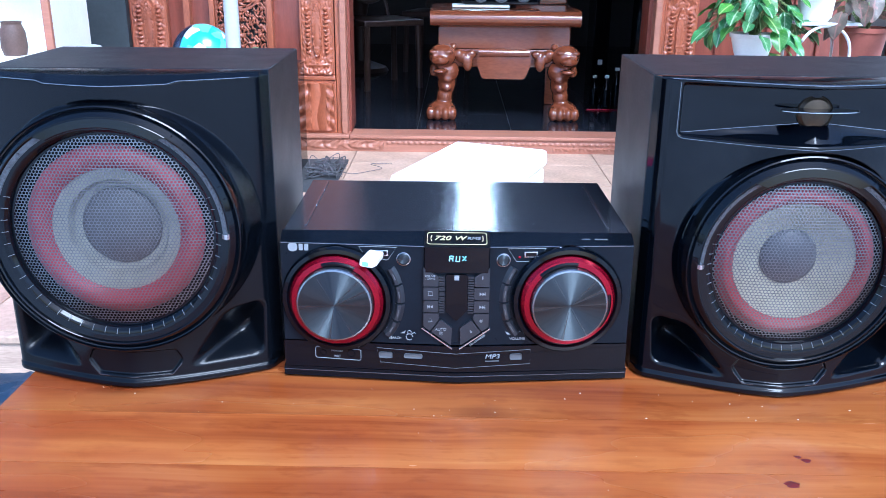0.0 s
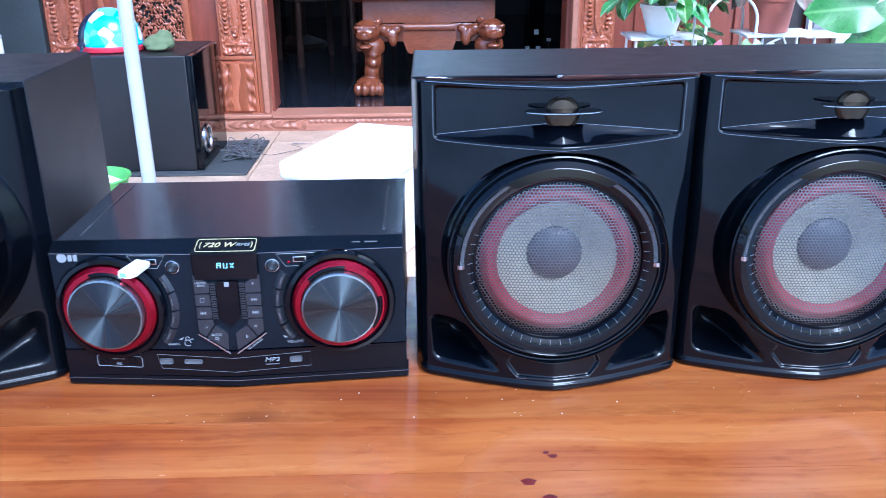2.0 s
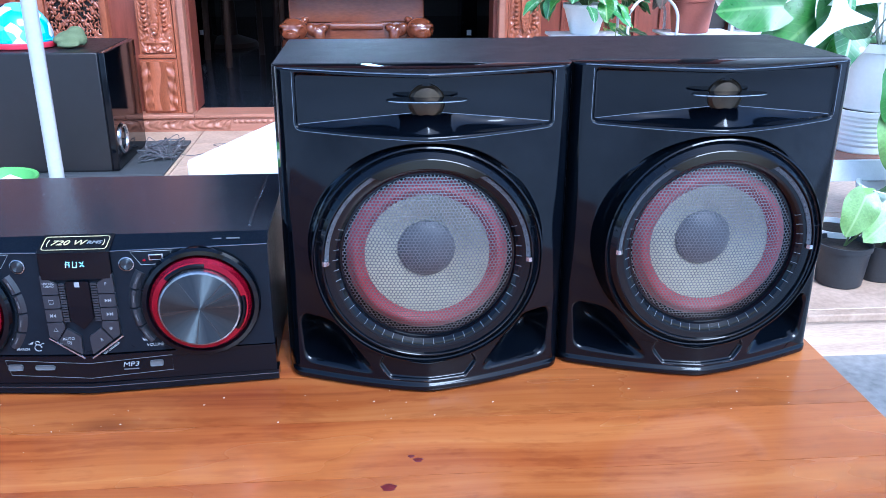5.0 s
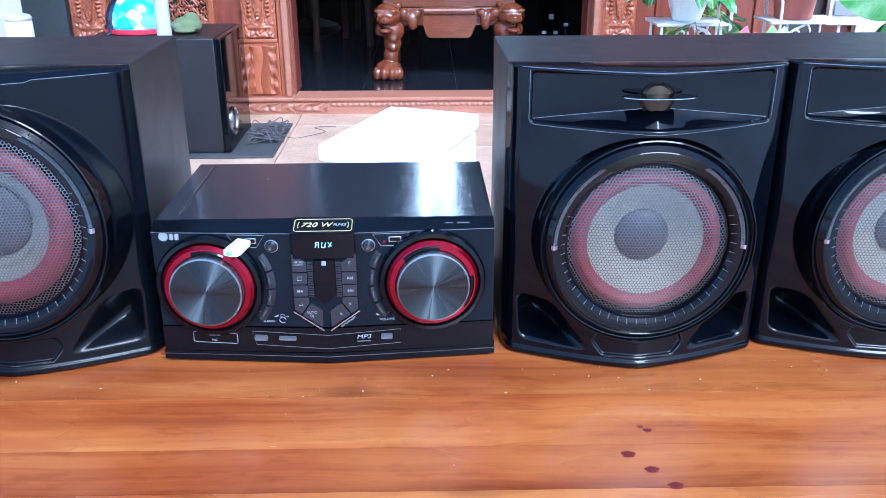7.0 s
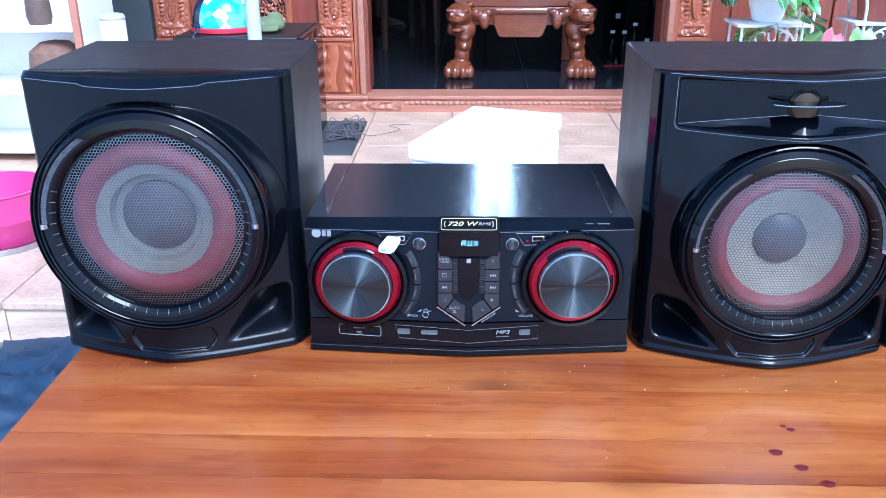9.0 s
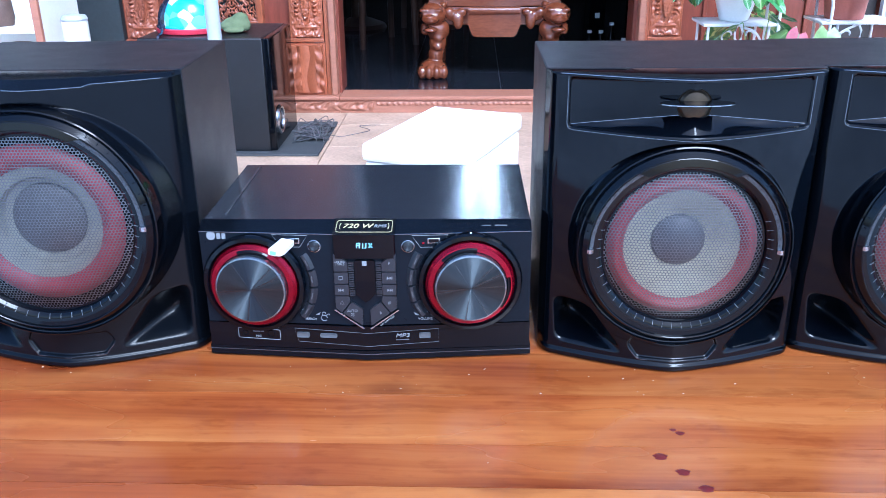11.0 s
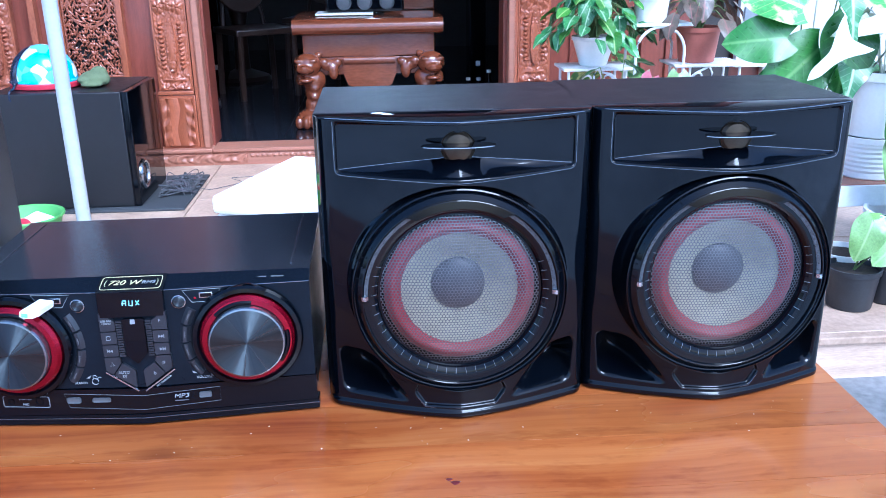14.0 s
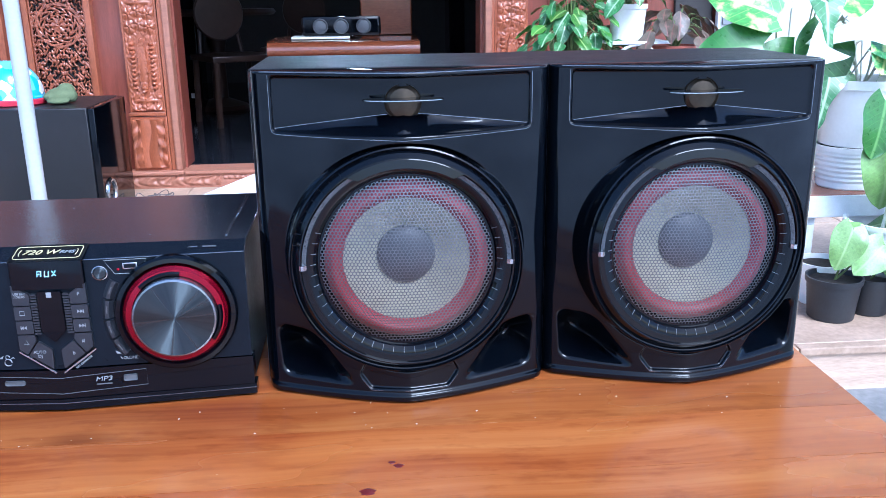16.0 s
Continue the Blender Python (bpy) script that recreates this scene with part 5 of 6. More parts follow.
# unseen slit added at the room's back: frame, and a glowing panel behind it
wf = thing("streak_slit", pose(0, 0, 0), "unseen bright slit added at the room's back for the stereo-top streak", "window", kind="structure")
part("window_frame", box(0.175, 0.190, 9.08, 9.22, 1.6, 3.75, 0.004), PANEL, wf)
part("window_frame", box(0.290, 0.305, 9.08, 9.22, 1.6, 3.75, 0.004), PANEL, wf)
# glow added so the stereo's top sheet mirrors a bright streak
STREAK_GLOW = material("streak_glow_panel", (0.8, 0.85, 0.9), 0.9, emit=(0.85, 0.95, 1.0), strength=16.0)
setting("backdrop", box(-0.6, 1.1, 9.6, 9.62, 1.0, 4.4), STREAK_GLOW, "added glowing panel behind the slit, mirrored on the stereo top")


# ---- things on the porch ----
fs = thing("floor_speaker", pose(0, 0, 0), "large black vinyl speaker box on a mat on the porch floor", "loudspeaker")
part("cabinet", box(-1.255, -0.728, 3.565, 4.02, FLOOR_Z + 0.012, 0.066, 0.006), VINYL, fs)
part("front_baffle", box(-0.7275, -0.700, 3.567, 4.018, FLOOR_Z + 0.014, 0.064, 0.005), GLOSS, fs, "glossy black baffle")
part("port_ring", lathe([(0.046, 0.0), (0.050, 0.008), (0.058, 0.010), (0.064, 0.004), (0.064, -0.01)], 40, "x", (-0.700, 3.665, -0.300)), STEEL, fs, "polished steel port ring")
for y in (3.568, 4.017):
    part("corner_strip", tube([(-0.728, y, FLOOR_Z + 0.014), (-0.728, y, 0.064)], 0.003, 8), SATIN, fs)
mat_ = thing("rubber_mat", pose(0, 0, 0), "dark grey rubber mat under the speaker box", "mat")
part("mat", box(-1.36, -0.515, 3.52, 4.10, FLOOR_Z + 0.0005, FLOOR_Z + 0.0115, 0.003), RUBBER, mat_)

rng = random.Random(4)
for k in range(9):
    cb = thing("loose_cable", pose(-0.60, 3.80, FLOOR_Z + 0.013), "thin grey cable tangled on the mat", "cable", "tangled cables")
    pts = [Vector((rng.uniform(-0.07, 0.10), rng.uniform(-0.13, 0.20), rng.uniform(0.004, 0.06) if i % 2 else rng.uniform(0.003, 0.03))) for i in range(9)]
    pts[0].z = pts[-1].z = 0.003
    part("wire", tube(spline(pts, 6), 0.0020 if k % 3 else 0.0028, 6), CABLE if k % 3 else DIM, cb)
cb = thing("loose_cable", pose(-0.5, 3.85, FLOOR_Z + 0.004), "thin dark cable lying over the tiles", "cable", "tangled cables")
part("wire", tube(spline([(-0.05, 0.0, 0.014), (0.03, -0.02, 0.003), (0.10, 0.03, 0.002), (0.16, 0.10, 0.002), (0.10, 0.18, 0.002), (0.2, 0.2, 0.002)], 6), 0.0016, 6), CABLE, cb)

# child's helmet and cap on the speaker box
HELMET = material("blue_white_helmet_shell", (0.05, 0.36, 0.62), 0.2, 0, 0.1, 9, coat=0.7, tint=(0.55, 0.80, 0.86))
hn = HELMET.node_tree.nodes
vor = hn.new("ShaderNodeTexVoronoi")
vor.inputs["Scale"].default_value = 19.0
vr = hn.new("ShaderNodeValToRGB")
e = vr.color_ramp.elements
e[0].position, e[1].position = 0.0, 0.75
e[0].color, e[1].color = (0.08, 0.45, 0.66, 1), (0.20, 0.60, 0.74, 1)
for pos, col in ((0.30, (0.75, 0.78, 0.8, 1)), (0.48, (0.62, 0.72, 0.74, 1)), (0.60, (0.68, 0.74, 0.76, 1))):
    q = e.new(pos)
    q.color = col
vr.color_ramp.interpolation = "CONSTANT"
sep = hn.new("ShaderNodeSeparateColor")
HELMET.node_tree.links.new(hn["Texture Coordinate"].outputs["Object"], vor.inputs["Vector"])
HELMET.node_tree.links.new(vor.outputs["Color"], sep.inputs["Color"])
HELMET.node_tree.links.new(sep.outputs["Red"], vr.inputs["Fac"])
HELMET.node_tree.links.new(vr.outputs["Color"], hn["Principled BSDF"].inputs["Base Color"])
NAVY = material("navy_plastic", (0.012, 0.016, 0.04), 0.25, 0, 0.2, 20, coat=0.4)
REDTRIM = material("red_trim", (0.55, 0.03, 0.06), 0.35, 0, 0.1, 20)
hm = thing("child_helmet", pose(-1.085, 3.76, 0.067, 0, 0, -12), "blue and white child's helmet with red rim on the speaker box", "helmet")
dome = [(0.120 * math.cos(t), 0.016 + 0.140 * math.sin(t)) for t in [k * math.pi / 2 / 9 for k in range(10)]]
d = lathe([(0.124, 0.02), (0.126, 0.03)] + [(r, z + 0.02) for r, z in dome], 40)
for v in d.verts:
    v.co.x *= 1.12
part("shell", d, HELMET, hm)
r_ = lathe([(0.122, 0.0), (0.128, 0.004), (0.129, 0.020), (0.124, 0.026)], 40)
for v in r_.verts:
    v.co.x *= 1.12
part("rim", r_, REDTRIM, hm, "red rim band")
nv = lathe([(0.1265, 0.022), (0.128, 0.03)] + [(r * 1.018, z * 1.01 + 0.02) for r, z in dome[:8]], 12, a0=150, a1=245)
for v in nv.verts:
    v.co.x *= 1.12
part("side_panel", nv, NAVY, hm, "dark navy side panel")
part("strap_knob", lathe([(0.014, 0.0), (0.013, 0.008), (0, 0.01)], 20, "y", (-0.06, -0.122, 0.035)), NAVY, hm)
part("strap", tube(spline([(-0.06, -0.125, 0.03), (-0.045, -0.16, 0.012), (-0.04, -0.198, 0.004), (-0.038, -0.205, -0.03)], 5), 0.006, 6), NAVY, hm)
CAPCLOTH = material("olive_cloth", (0.13, 0.16, 0.075), 0.9, 0, 0.2, 25, 0.5, 300)
cp = thing("cloth_cap", pose(-0.875, 3.74, 0.067), "crumpled olive green cloth cap on the speaker box", "cap")
part("cap", blob([(0, 0, 0.032, 0.062, 0.055, 0.034), (0.02, 0.0, 0.055, 0.035, 0.035, 0.028), (-0.03, -0.02, 0.03, 0.035, 0.045, 0.02), (0.045, -0.01, 0.03, 0.02, 0.03, 0.025), (0, -0.05, 0.012, 0.045, 0.03, 0.010)], 0.005, "cap"), CAPCLOTH, cp, angle=60)

# white post
po = thing("porch_post", pose(-0.80, 3.15, FLOOR_Z), "white painted round steel porch post", "post")
part("post", tube([(0, 0, 0.012), (0, 0, 3.125)], 0.026, 28), POSTPAINT, po)
part("base_plate", lathe([(0, 0), (0.06, 0), (0.06, 0.012), (0, 0.012)], 28), WHITE_PAINT, po)

# white insulated box
wb = thing("white_box", pose(0.063, 2.73, FLOOR_Z, 0, 0, -21.4), "bright white lidded foam box on the porch tiles", "box")
part("body", box(-0.165, 0.165, -0.27, 0.27, 0, 0.270, 0.012), WHITE, wb)
part("lid", box(-0.172, 0.172, -0.278, 0.278, 0.271, 0.330, 0.014), WHITE, wb)

# snack tray in front of the speaker box
GREENP = material("green_plastic_tray", (0.16, 0.42, 0.10), 0.4, 0, 0.1, 15)
YELLOWP = material("yellow_packet", (0.75, 0.45, 0.06), 0.35, 0, 0.3, 14, tint=(0.8, 0.7, 0.5))
sn = thing("green_tray", pose(-1.02, 3.17, FLOOR_Z), "green plastic tray with snack packets on the porch floor", "tray")
part("tray", lathe([(0, 0.0), (0.10, 0.0), (0.135, 0.10), (0.142, 0.102), (0.140, 0.108), (0.130, 0.104), (0.097, 0.006), (0, 0.006)], 36), GREENP, sn)
for k, (x, y, a) in enumerate(((-0.04, 0.0, 20), (0.045, 0.02, -30), (0.0, -0.05, 70))):
    pk = thing("snack_packet", pose(-1.02 + x, 3.17 + y, FLOOR_Z + 0.07, 12 * k, 8, a), "crinkled snack packet in the green tray", "packet", "packets in the tray")
    part("packet", box(-0.06, 0.06, -0.04, 0.04, -0.012, 0.016, 0.010), (YELLOWP, WHITE, REDTRIM)[k], pk)

# left end: shelf unit, canister, pink basin, tarpaulin
sh = thing("shelf_unit", pose(-1.92, 3.57, FLOOR_Z), "white open shelf with pale wood edge at the porch end", "shelf")
for x in (-0.35, 0.35):
    part("side_panel", box(x - 0.012, x + 0.012, -0.17, 0.17, 0, 1.5, 0.002), WHITE, sh)
for z in (0.05, 0.30, 0.553, 0.98, 1.49):
    part("shelf", box(-0.337, 0.337, -0.165, 0.17, z - 0.012, z + 0.012, 0.002), WHITE, sh)
part("edge_strip", box(0.334, 0.364, -0.192, -0.171, 0, 1.5, 0.003), SILL, sh, "pale wood edge strip")
part("back_panel", box(-0.337, 0.337, 0.171, 0.18, 0, 1.5), WHITE, sh)
jr = thing("clay_jar", pose(-1.755, 3.47, FLOOR_Z + 0.5652), "brown clay jar on the white shelf", "jar")
part("jar", lathe([(0, 0), (0.042, 0), (0.050, 0.03), (0.047, 0.09), (0.036, 0.12), (0.039, 0.13), (0.032, 0.13), (0.028, 0.1), (0, 0.1)], 32), material("brown_clay", (0.10, 0.06, 0.045), 0.6, 0, 0.3, 20, 0.2, 120), jr)
jr2 = thing("brown_basket", pose(-1.73, 3.51, FLOOR_Z + 0.3122), "round brown basket on the white shelf", "basket")
part("basket", lathe([(0, 0), (0.10, 0), (0.115, 0.06), (0.105, 0.14), (0.06, 0.175), (0, 0.185)], 32), material("brown_wicker", (0.16, 0.085, 0.055), 0.7, 0, 0.4, 40, 0.6, 160), jr2)
cn = thing("white_canister", pose(-1.437, 3.42, FLOOR_Z), "tall white canister with a pale grey lid", "canister")
part("body", lathe([(0, 0), (0.050, 0), (0.051, 0.01), (0.050, 0.585), (0.046, 0.590), (0, 0.590)], 36), WHITE, cn)
part("lid", lathe([(0.050, 0.5905), (0.052, 0.597), (0.044, 0.610), (0.03, 0.613), (0, 0.614)], 36), POSTPAINT, cn, "pale grey lid")
PINK = material("pink_plastic", (0.5, 0.045, 0.19), 0.35, 0, 0.08, 12)
bs = thing("pink_basin", pose(-1.54, 2.52, FLOOR_Z), "pink plastic basin on the porch floor", "basin")
part("basin", lathe([(0, 0.0), (0.12, 0.0), (0.155, 0.09), (0.158, 0.094), (0.165, 0.18), (0.170, 0.185), (0.160, 0.186), (0.15, 0.1), (0.115, 0.008), (0, 0.008)], 40), PINK, bs)
part("metal_stand", lathe([(0.155, 0.0), (0.165, 0.0), (0.165, 0.02), (0.150, 0.02)], 40), STEEL, bs)
TARP = material("blue_tarpaulin", (0.012, 0.03, 0.06), 0.6, 0, 0.4, 10, 0.4, 60)
tp = thing("blue_tarpaulin", pose(-0.98, 1.72, GROUND_Z), "crumpled blue tarpaulin on the ground beside the table", "tarpaulin")
tb = bmesh.new()
bmesh.ops.create_grid(tb, x_segments=40, y_segments=40, size=0.33)
for v in tb.verts:
    n1 = noise.fractal(Vector((v.co.x * 7, v.co.y * 7, 2.3)), 0.8, 2.0, 4)
    edge_ = max(0.0, 1 - (v.co.x ** 2 + v.co.y ** 2) / 0.2)
    v.co.z = 0.012 + max(0, 0.06 + 0.07 * n1) * edge_
    v.co.x *= 1.0 + 0.12 * n1
part("tarpaulin", tb, TARP, tp, angle=70)


# ---- plants ----
def leaf_material(name, green, pale, amount, gloss=0.35):
    """Leaf green with a paler midrib, side veins and blotches."""
    m = material(name, green, gloss, 0, 0.3, 18, 0.25, 90, random=0.25, coat=0.15)
    t, n = m.node_tree, m.node_tree.nodes
    b = n["Principled BSDF"]
    src = b.inputs["Base Color"].links[0].from_socket
    co = n["Texture Coordinate"]
    sx = n.new("ShaderNodeSeparateXYZ")
    t.links.new(co.outputs["Object"], sx.inputs[0])
    ab = n.new("ShaderNodeMath")
    ab.operation = "ABSOLUTE"
    t.links.new(sx.outputs["X"], ab.inputs[0])
    v = n.new("ShaderNodeMath")
    v.operation = "MULTIPLY_ADD"
    v.inputs[1].default_value = -0.8
    t.links.new(ab.outputs[0], v.inputs[0])
    t.links.new(sx.outputs["Y"], v.inputs[2])
    w = n.new("ShaderNodeMath")
    w.operation = "MULTIPLY"
    w.inputs[1].default_value = 46.0
    t.links.new(v.outputs[0], w.inputs[0])
    sn = n.new("ShaderNodeMath")
    sn.operation = "SINE"
    t.links.new(w.outputs[0], sn.inputs[0])
    r1 = n.new("ShaderNodeMapRange")
    r1.inputs["From Min"].default_value, r1.inputs["From Max"].default_value = 0.93, 1.0
    r1.inputs["To Max"].default_value = 0.35
    t.links.new(sn.outputs[0], r1.inputs["Value"])
    r2 = n.new("ShaderNodeMapRange")
    r2.inputs["From Min"].default_value, r2.inputs["From Max"].default_value = 0.035, 0.01
    t.links.new(ab.outputs[0], r2.inputs["Value"])
    nz = n.new("ShaderNodeTexNoise")
    nz.inputs["Scale"].default_value, nz.inputs["Detail"].default_value = 3.5, 5.0
    t.links.new(co.outputs["Object"], nz.inputs["Vector"])
    r3 = n.new("ShaderNodeMapRange")
    r3.inputs["From Min"].default_value, r3.inputs["From Max"].default_value = 0.62 - amount * 0.3, 0.70 - amount * 0.3
    r3.inputs["To Max"].default_value = 1.0 if amount > 0 else 0.0
    t.links.new(nz.outputs["Fac"], r3.inputs["Value"])
    mx = n.new("ShaderNodeMath")
    mx.operation = "MAXIMUM"
    t.links.new(r1.outputs[0], mx.inputs[0])
    t.links.new(r2.outputs[0], mx.inputs[1])
    mx2 = n.new("ShaderNodeMath")
    mx2.operation = "MAXIMUM"
    t.links.new(mx.outputs[0], mx2.inputs[0])
    t.links.new(r3.outputs[0], mx2.inputs[1])
    mix = n.new("ShaderNodeMix")
    mix.data_type = "RGBA"
    t.links.new(mx2.outputs[0], mix.inputs[0])
    t.links.new(src, mix.inputs[6])
    mix.inputs[7].default_value = (*pale, 1)
    t.links.new(mix.outputs[2], b.inputs["Base Color"])
    b.inputs["Subsurface Weight"].default_value = 0.0
    return m


def leaf_mesh(name, shape, mat, droop=0.25, fold=0.18, wave=0.03):
    """A leaf of length 1 along y from its stalk, with a folded midrib and a drooping tip."""
    ny, nx = 14, 8
    bm = bmesh.new()
    rows = []
    for j in range(ny + 1):
        t = j / ny
        if shape == "oval":
            w = 0.30 * math.sin(math.pi * t ** 0.85) ** 0.75
        elif shape == "heart":
            w = 0.43 * math.sin(math.pi * (0.05 + 0.95 * t) ** 0.80) ** 0.64 * (1 - 0.14 * t) if t < 1 else 0.0
        elif shape == "arrow":
            w = 0.40 * (1 - t) ** 0.75 * (0.75 + 0.25 * math.cos(t * 6))
        else:
            w = 0.16 * math.sin(math.pi * t ** 0.8) ** 0.8
        row = []
        for i in range(nx + 1):
            u = 2 * i / nx - 1
            y = t - (0.16 * abs(u) ** 1.3 * (1 - t) ** 3 if shape in ("heart", "arrow") else 0)
            z = fold * abs(u) * w - droop * t * t + wave * math.sin(t * 11 + u * 2) * abs(u)
            row.append(bm.verts.new((u * max(w, 0.001), y, z)))
        rows.append(row)
    for a, b in zip(rows, rows[1:]):
        for i in range(nx):
            bm.faces.new((a[i], a[i + 1], b[i + 1], b[i]))
    bmesh.ops.remove_doubles(bm, verts=bm.verts, dist=1e-5)
    me = bpy.data.meshes.new(name)
    bm.to_mesh(me)
    bm.free()
    me.materials.append(mat)
    me.shade_smooth()
    return me


GREEN = leaf_material("glossy_green_leaf", (0.06, 0.19, 0.022), (0.30, 0.43, 0.13), 0.0)
DEEP = leaf_material("deep_green_leaf", (0.045, 0.155, 0.02), (0.14, 0.29, 0.07), 0.0, 0.3)
SPLASH = leaf_material("white_splashed_leaf", (0.055, 0.19, 0.05), (0.36, 0.50, 0.30), 0.22)
WHITEL = leaf_material("white_leaf", (0.78, 0.82, 0.68), (0.70, 0.78, 0.54), 0.2)
MOTTLE = leaf_material("yellow_mottled_leaf", (0.08, 0.26, 0.05), (0.55, 0.60, 0.18), 0.45)
PALE = leaf_material("pale_veined_leaf", (0.17, 0.29, 0.075), (0.27, 0.38, 0.14), 0.15)
DUSTY = leaf_material("dusty_pink_leaf", (0.13, 0.10, 0.07), (0.24, 0.12, 0.095), 0.3, 0.5)
PINKL = leaf_material("pink_centred_leaf", (0.42, 0.10, 0.13), (0.20, 0.30, 0.14), 0.15)


def pot(kind, r, h, mat, parent, taper=0.72, ribs=False):
    prof = [(0, 0), (r * taper, 0), (r * taper + 0.004, 0.004)]
    if ribs:
        prof += [(r * (taper + (1 - taper) * k / 14) + (0.0025 if k % 2 else 0.0), 0.006 + (h * 0.86 - 0.006) * k / 14) for k in range(1, 15)]
    prof += [(r * 0.97, h * 0.86), (r * 1.03, h * 0.87), (r * 1.04, h), (r * 0.97, h), (r * 0.94, h * 0.88), (0, h * 0.86)]
    part("pot", lathe(prof, 40), mat, parent)
    part("soil", lathe([(0, h * 0.90), (r * 0.5, h * 0.91), (r * 0.95, h * 0.885)], 28), SOIL, parent)


def grow(parent, meshes, count, base, spread, rise, size, seed, stem_mat=STEM, hang=0.0, stem_r=0.003, face=True):
    """Stalks from the soil, each with a leaf at its end turned to the light."""
    rg = random.Random(seed)
    for k in range(count):
        a = k * 2.4 + rg.uniform(-0.4, 0.4)
        f = math.sqrt((k + 0.6) / count)
        d = spread * f
        end = Vector((d * math.cos(a), d * math.sin(a), base + rise * (1 - 0.75 * f ** 2) * rg.uniform(0.75, 1.1) - hang * f * f))
        start = Vector((0.012 * math.cos(a), 0.012 * math.sin(a), base * 0.9))
        mid = (start + end) / 2 + Vector((0, 0, 0.25 * spread + 0.1 * rise))
        part("stem", tube(spline([start, mid, end], 4), stem_r, 5, r_end=stem_r * 0.6), stem_mat, parent)
        s = size * rg.uniform(0.7, 1.15)
        yaw = math.degrees(a) - 90 + rg.uniform(-35, 35)
        ob = new("leaf", meshes[k % len(meshes)])
        ob.parent = parent
        ob.matrix_local = pose(*end, rg.uniform(-50, 5) - 45 * hang * 4 * f, rg.uniform(-25, 25), yaw) @ Matrix.Diagonal((s, s, s, 1))


def add_leaf(parent, mesh, at, turn, size, stem_from=None, stem_mat=STEM, r=0.004):
    """A leaf whose face leans back by turn[0] from flat, swings by turn[1] about the upright, and points turn[2] round its own face."""
    ob = new("leaf", mesh)
    ob.parent = parent
    ob.matrix_local = pose(*at, 0, 0, turn[1]) @ pose(0, 0, 0, turn[0]) @ pose(0, 0, 0, 0, 0, turn[2]) @ Matrix.Diagonal((size, size, size, 1))
    if stem_from:
        s, e = Vector(stem_from), Vector(at)
        part("stem", tube(spline([s, (s + e) / 2 + Vector((0.0, -0.02, 0.03)), e], 5), r, 6, r_end=r * 0.6), stem_mat, parent)


OVAL, OVALG = leaf_mesh("leaf_oval_splash", "oval", SPLASH, 0.35), leaf_mesh("leaf_oval", "oval", GREEN, 0.3)
HEART, HEARTP = leaf_mesh("leaf_heart", "heart", DEEP, 0.18, 0.12), leaf_mesh("leaf_heart_pale", "heart", PALE, 0.3, 0.1)
HEARTM, ARROWW = leaf_mesh("leaf_heart_mottled", "heart", MOTTLE, 0.2), leaf_mesh("leaf_arrow_white", "arrow", WHITEL, 0.25)
ARROWP, LONGM = leaf_mesh("leaf_arrow_pale", "arrow", SPLASH, 0.25), leaf_mesh("leaf_long_mottled", "long", SPLASH, 0.15)
OVALD, HEARTK = leaf_mesh("leaf_oval_dusty", "oval", DUSTY, 0.3), leaf_mesh("leaf_heart_pink", "heart", PINKL, 0.2)

# white iron plant stand
st = thing("plant_stand", pose(0, 0, 0), "white wrought iron plant stand with three small trays", "plant stand")
SY = 3.75


def tray(x0, x1, z):
    part("tray", box(x0, x1, SY - 0.11, SY + 0.11, z - 0.012, z, 0.003), WHITE_PAINT, st)


def arch(xa, xb, zt, y, low=FLOOR_Z):
    c, r = (xa + xb) / 2, (xb - xa) / 2
    pts = [(xa, y, low)] + [(c - r * math.cos(t), y, zt - r + r * math.sin(t)) for t in [math.pi * k / 14 for k in range(15)]] + [(xb, y, low)]
    part("arch_leg", tube(pts, 0.0065, 10), WHITE_PAINT, st)


tray(1.105, 1.405, 0.104)
tray(1.40, 1.665, 0.283)
tray(1.585, 1.90, 0.110)
arch(1.415, 1.625, 0.270, SY - 0.10)
arch(1.425, 1.635, 0.270, SY + 0.10)
for x in (1.13, 1.38):
    for y in (SY - 0.09, SY + 0.09):
        part("leg", tube([(x, y, FLOOR_Z), (x, y, 0.092)], 0.006, 8), WHITE_PAINT, st)
for x in (1.66, 1.88):
    for y in (SY - 0.09, SY + 0.09):
        part("leg", tube([(x, y, FLOOR_Z), (x, y, 0.098)], 0.006, 8), WHITE_PAINT, st)
for cx, s in ((1.215, 1), (1.29, -1), (1.70, 1)):
    sp = [(cx + s * (0.006 + 0.0042 * k) * math.cos(k * 0.55), SY - 0.105, 0.055 + (0.006 + 0.0042 * k) * math.sin(k * 0.55)) for k in range(14)]
    part("scroll", tube(sp, 0.0045, 6), WHITE_PAINT, st)
part("brace", tube(spline([(1.26, SY - 0.1, 0.09), (1.33, SY - 0.1, 0.06), (1.39, SY - 0.1, -0.06)], 6), 0.005, 6), WHITE_PAINT, st)
part("brace", tube(spline([(1.74, SY - 0.1, 0.10), (1.66, SY - 0.1, 0.05), (1.62, SY - 0.1, -0.08)], 6), 0.005, 6), WHITE_PAINT, st)


def potted(name, at, label, r, h, mat, group="", taper=0.72, ribs=False):
    p = thing(name, pose(*at), label, "potted plant", group)
    pot(name, r, h, mat, p, taper, ribs)
    return p


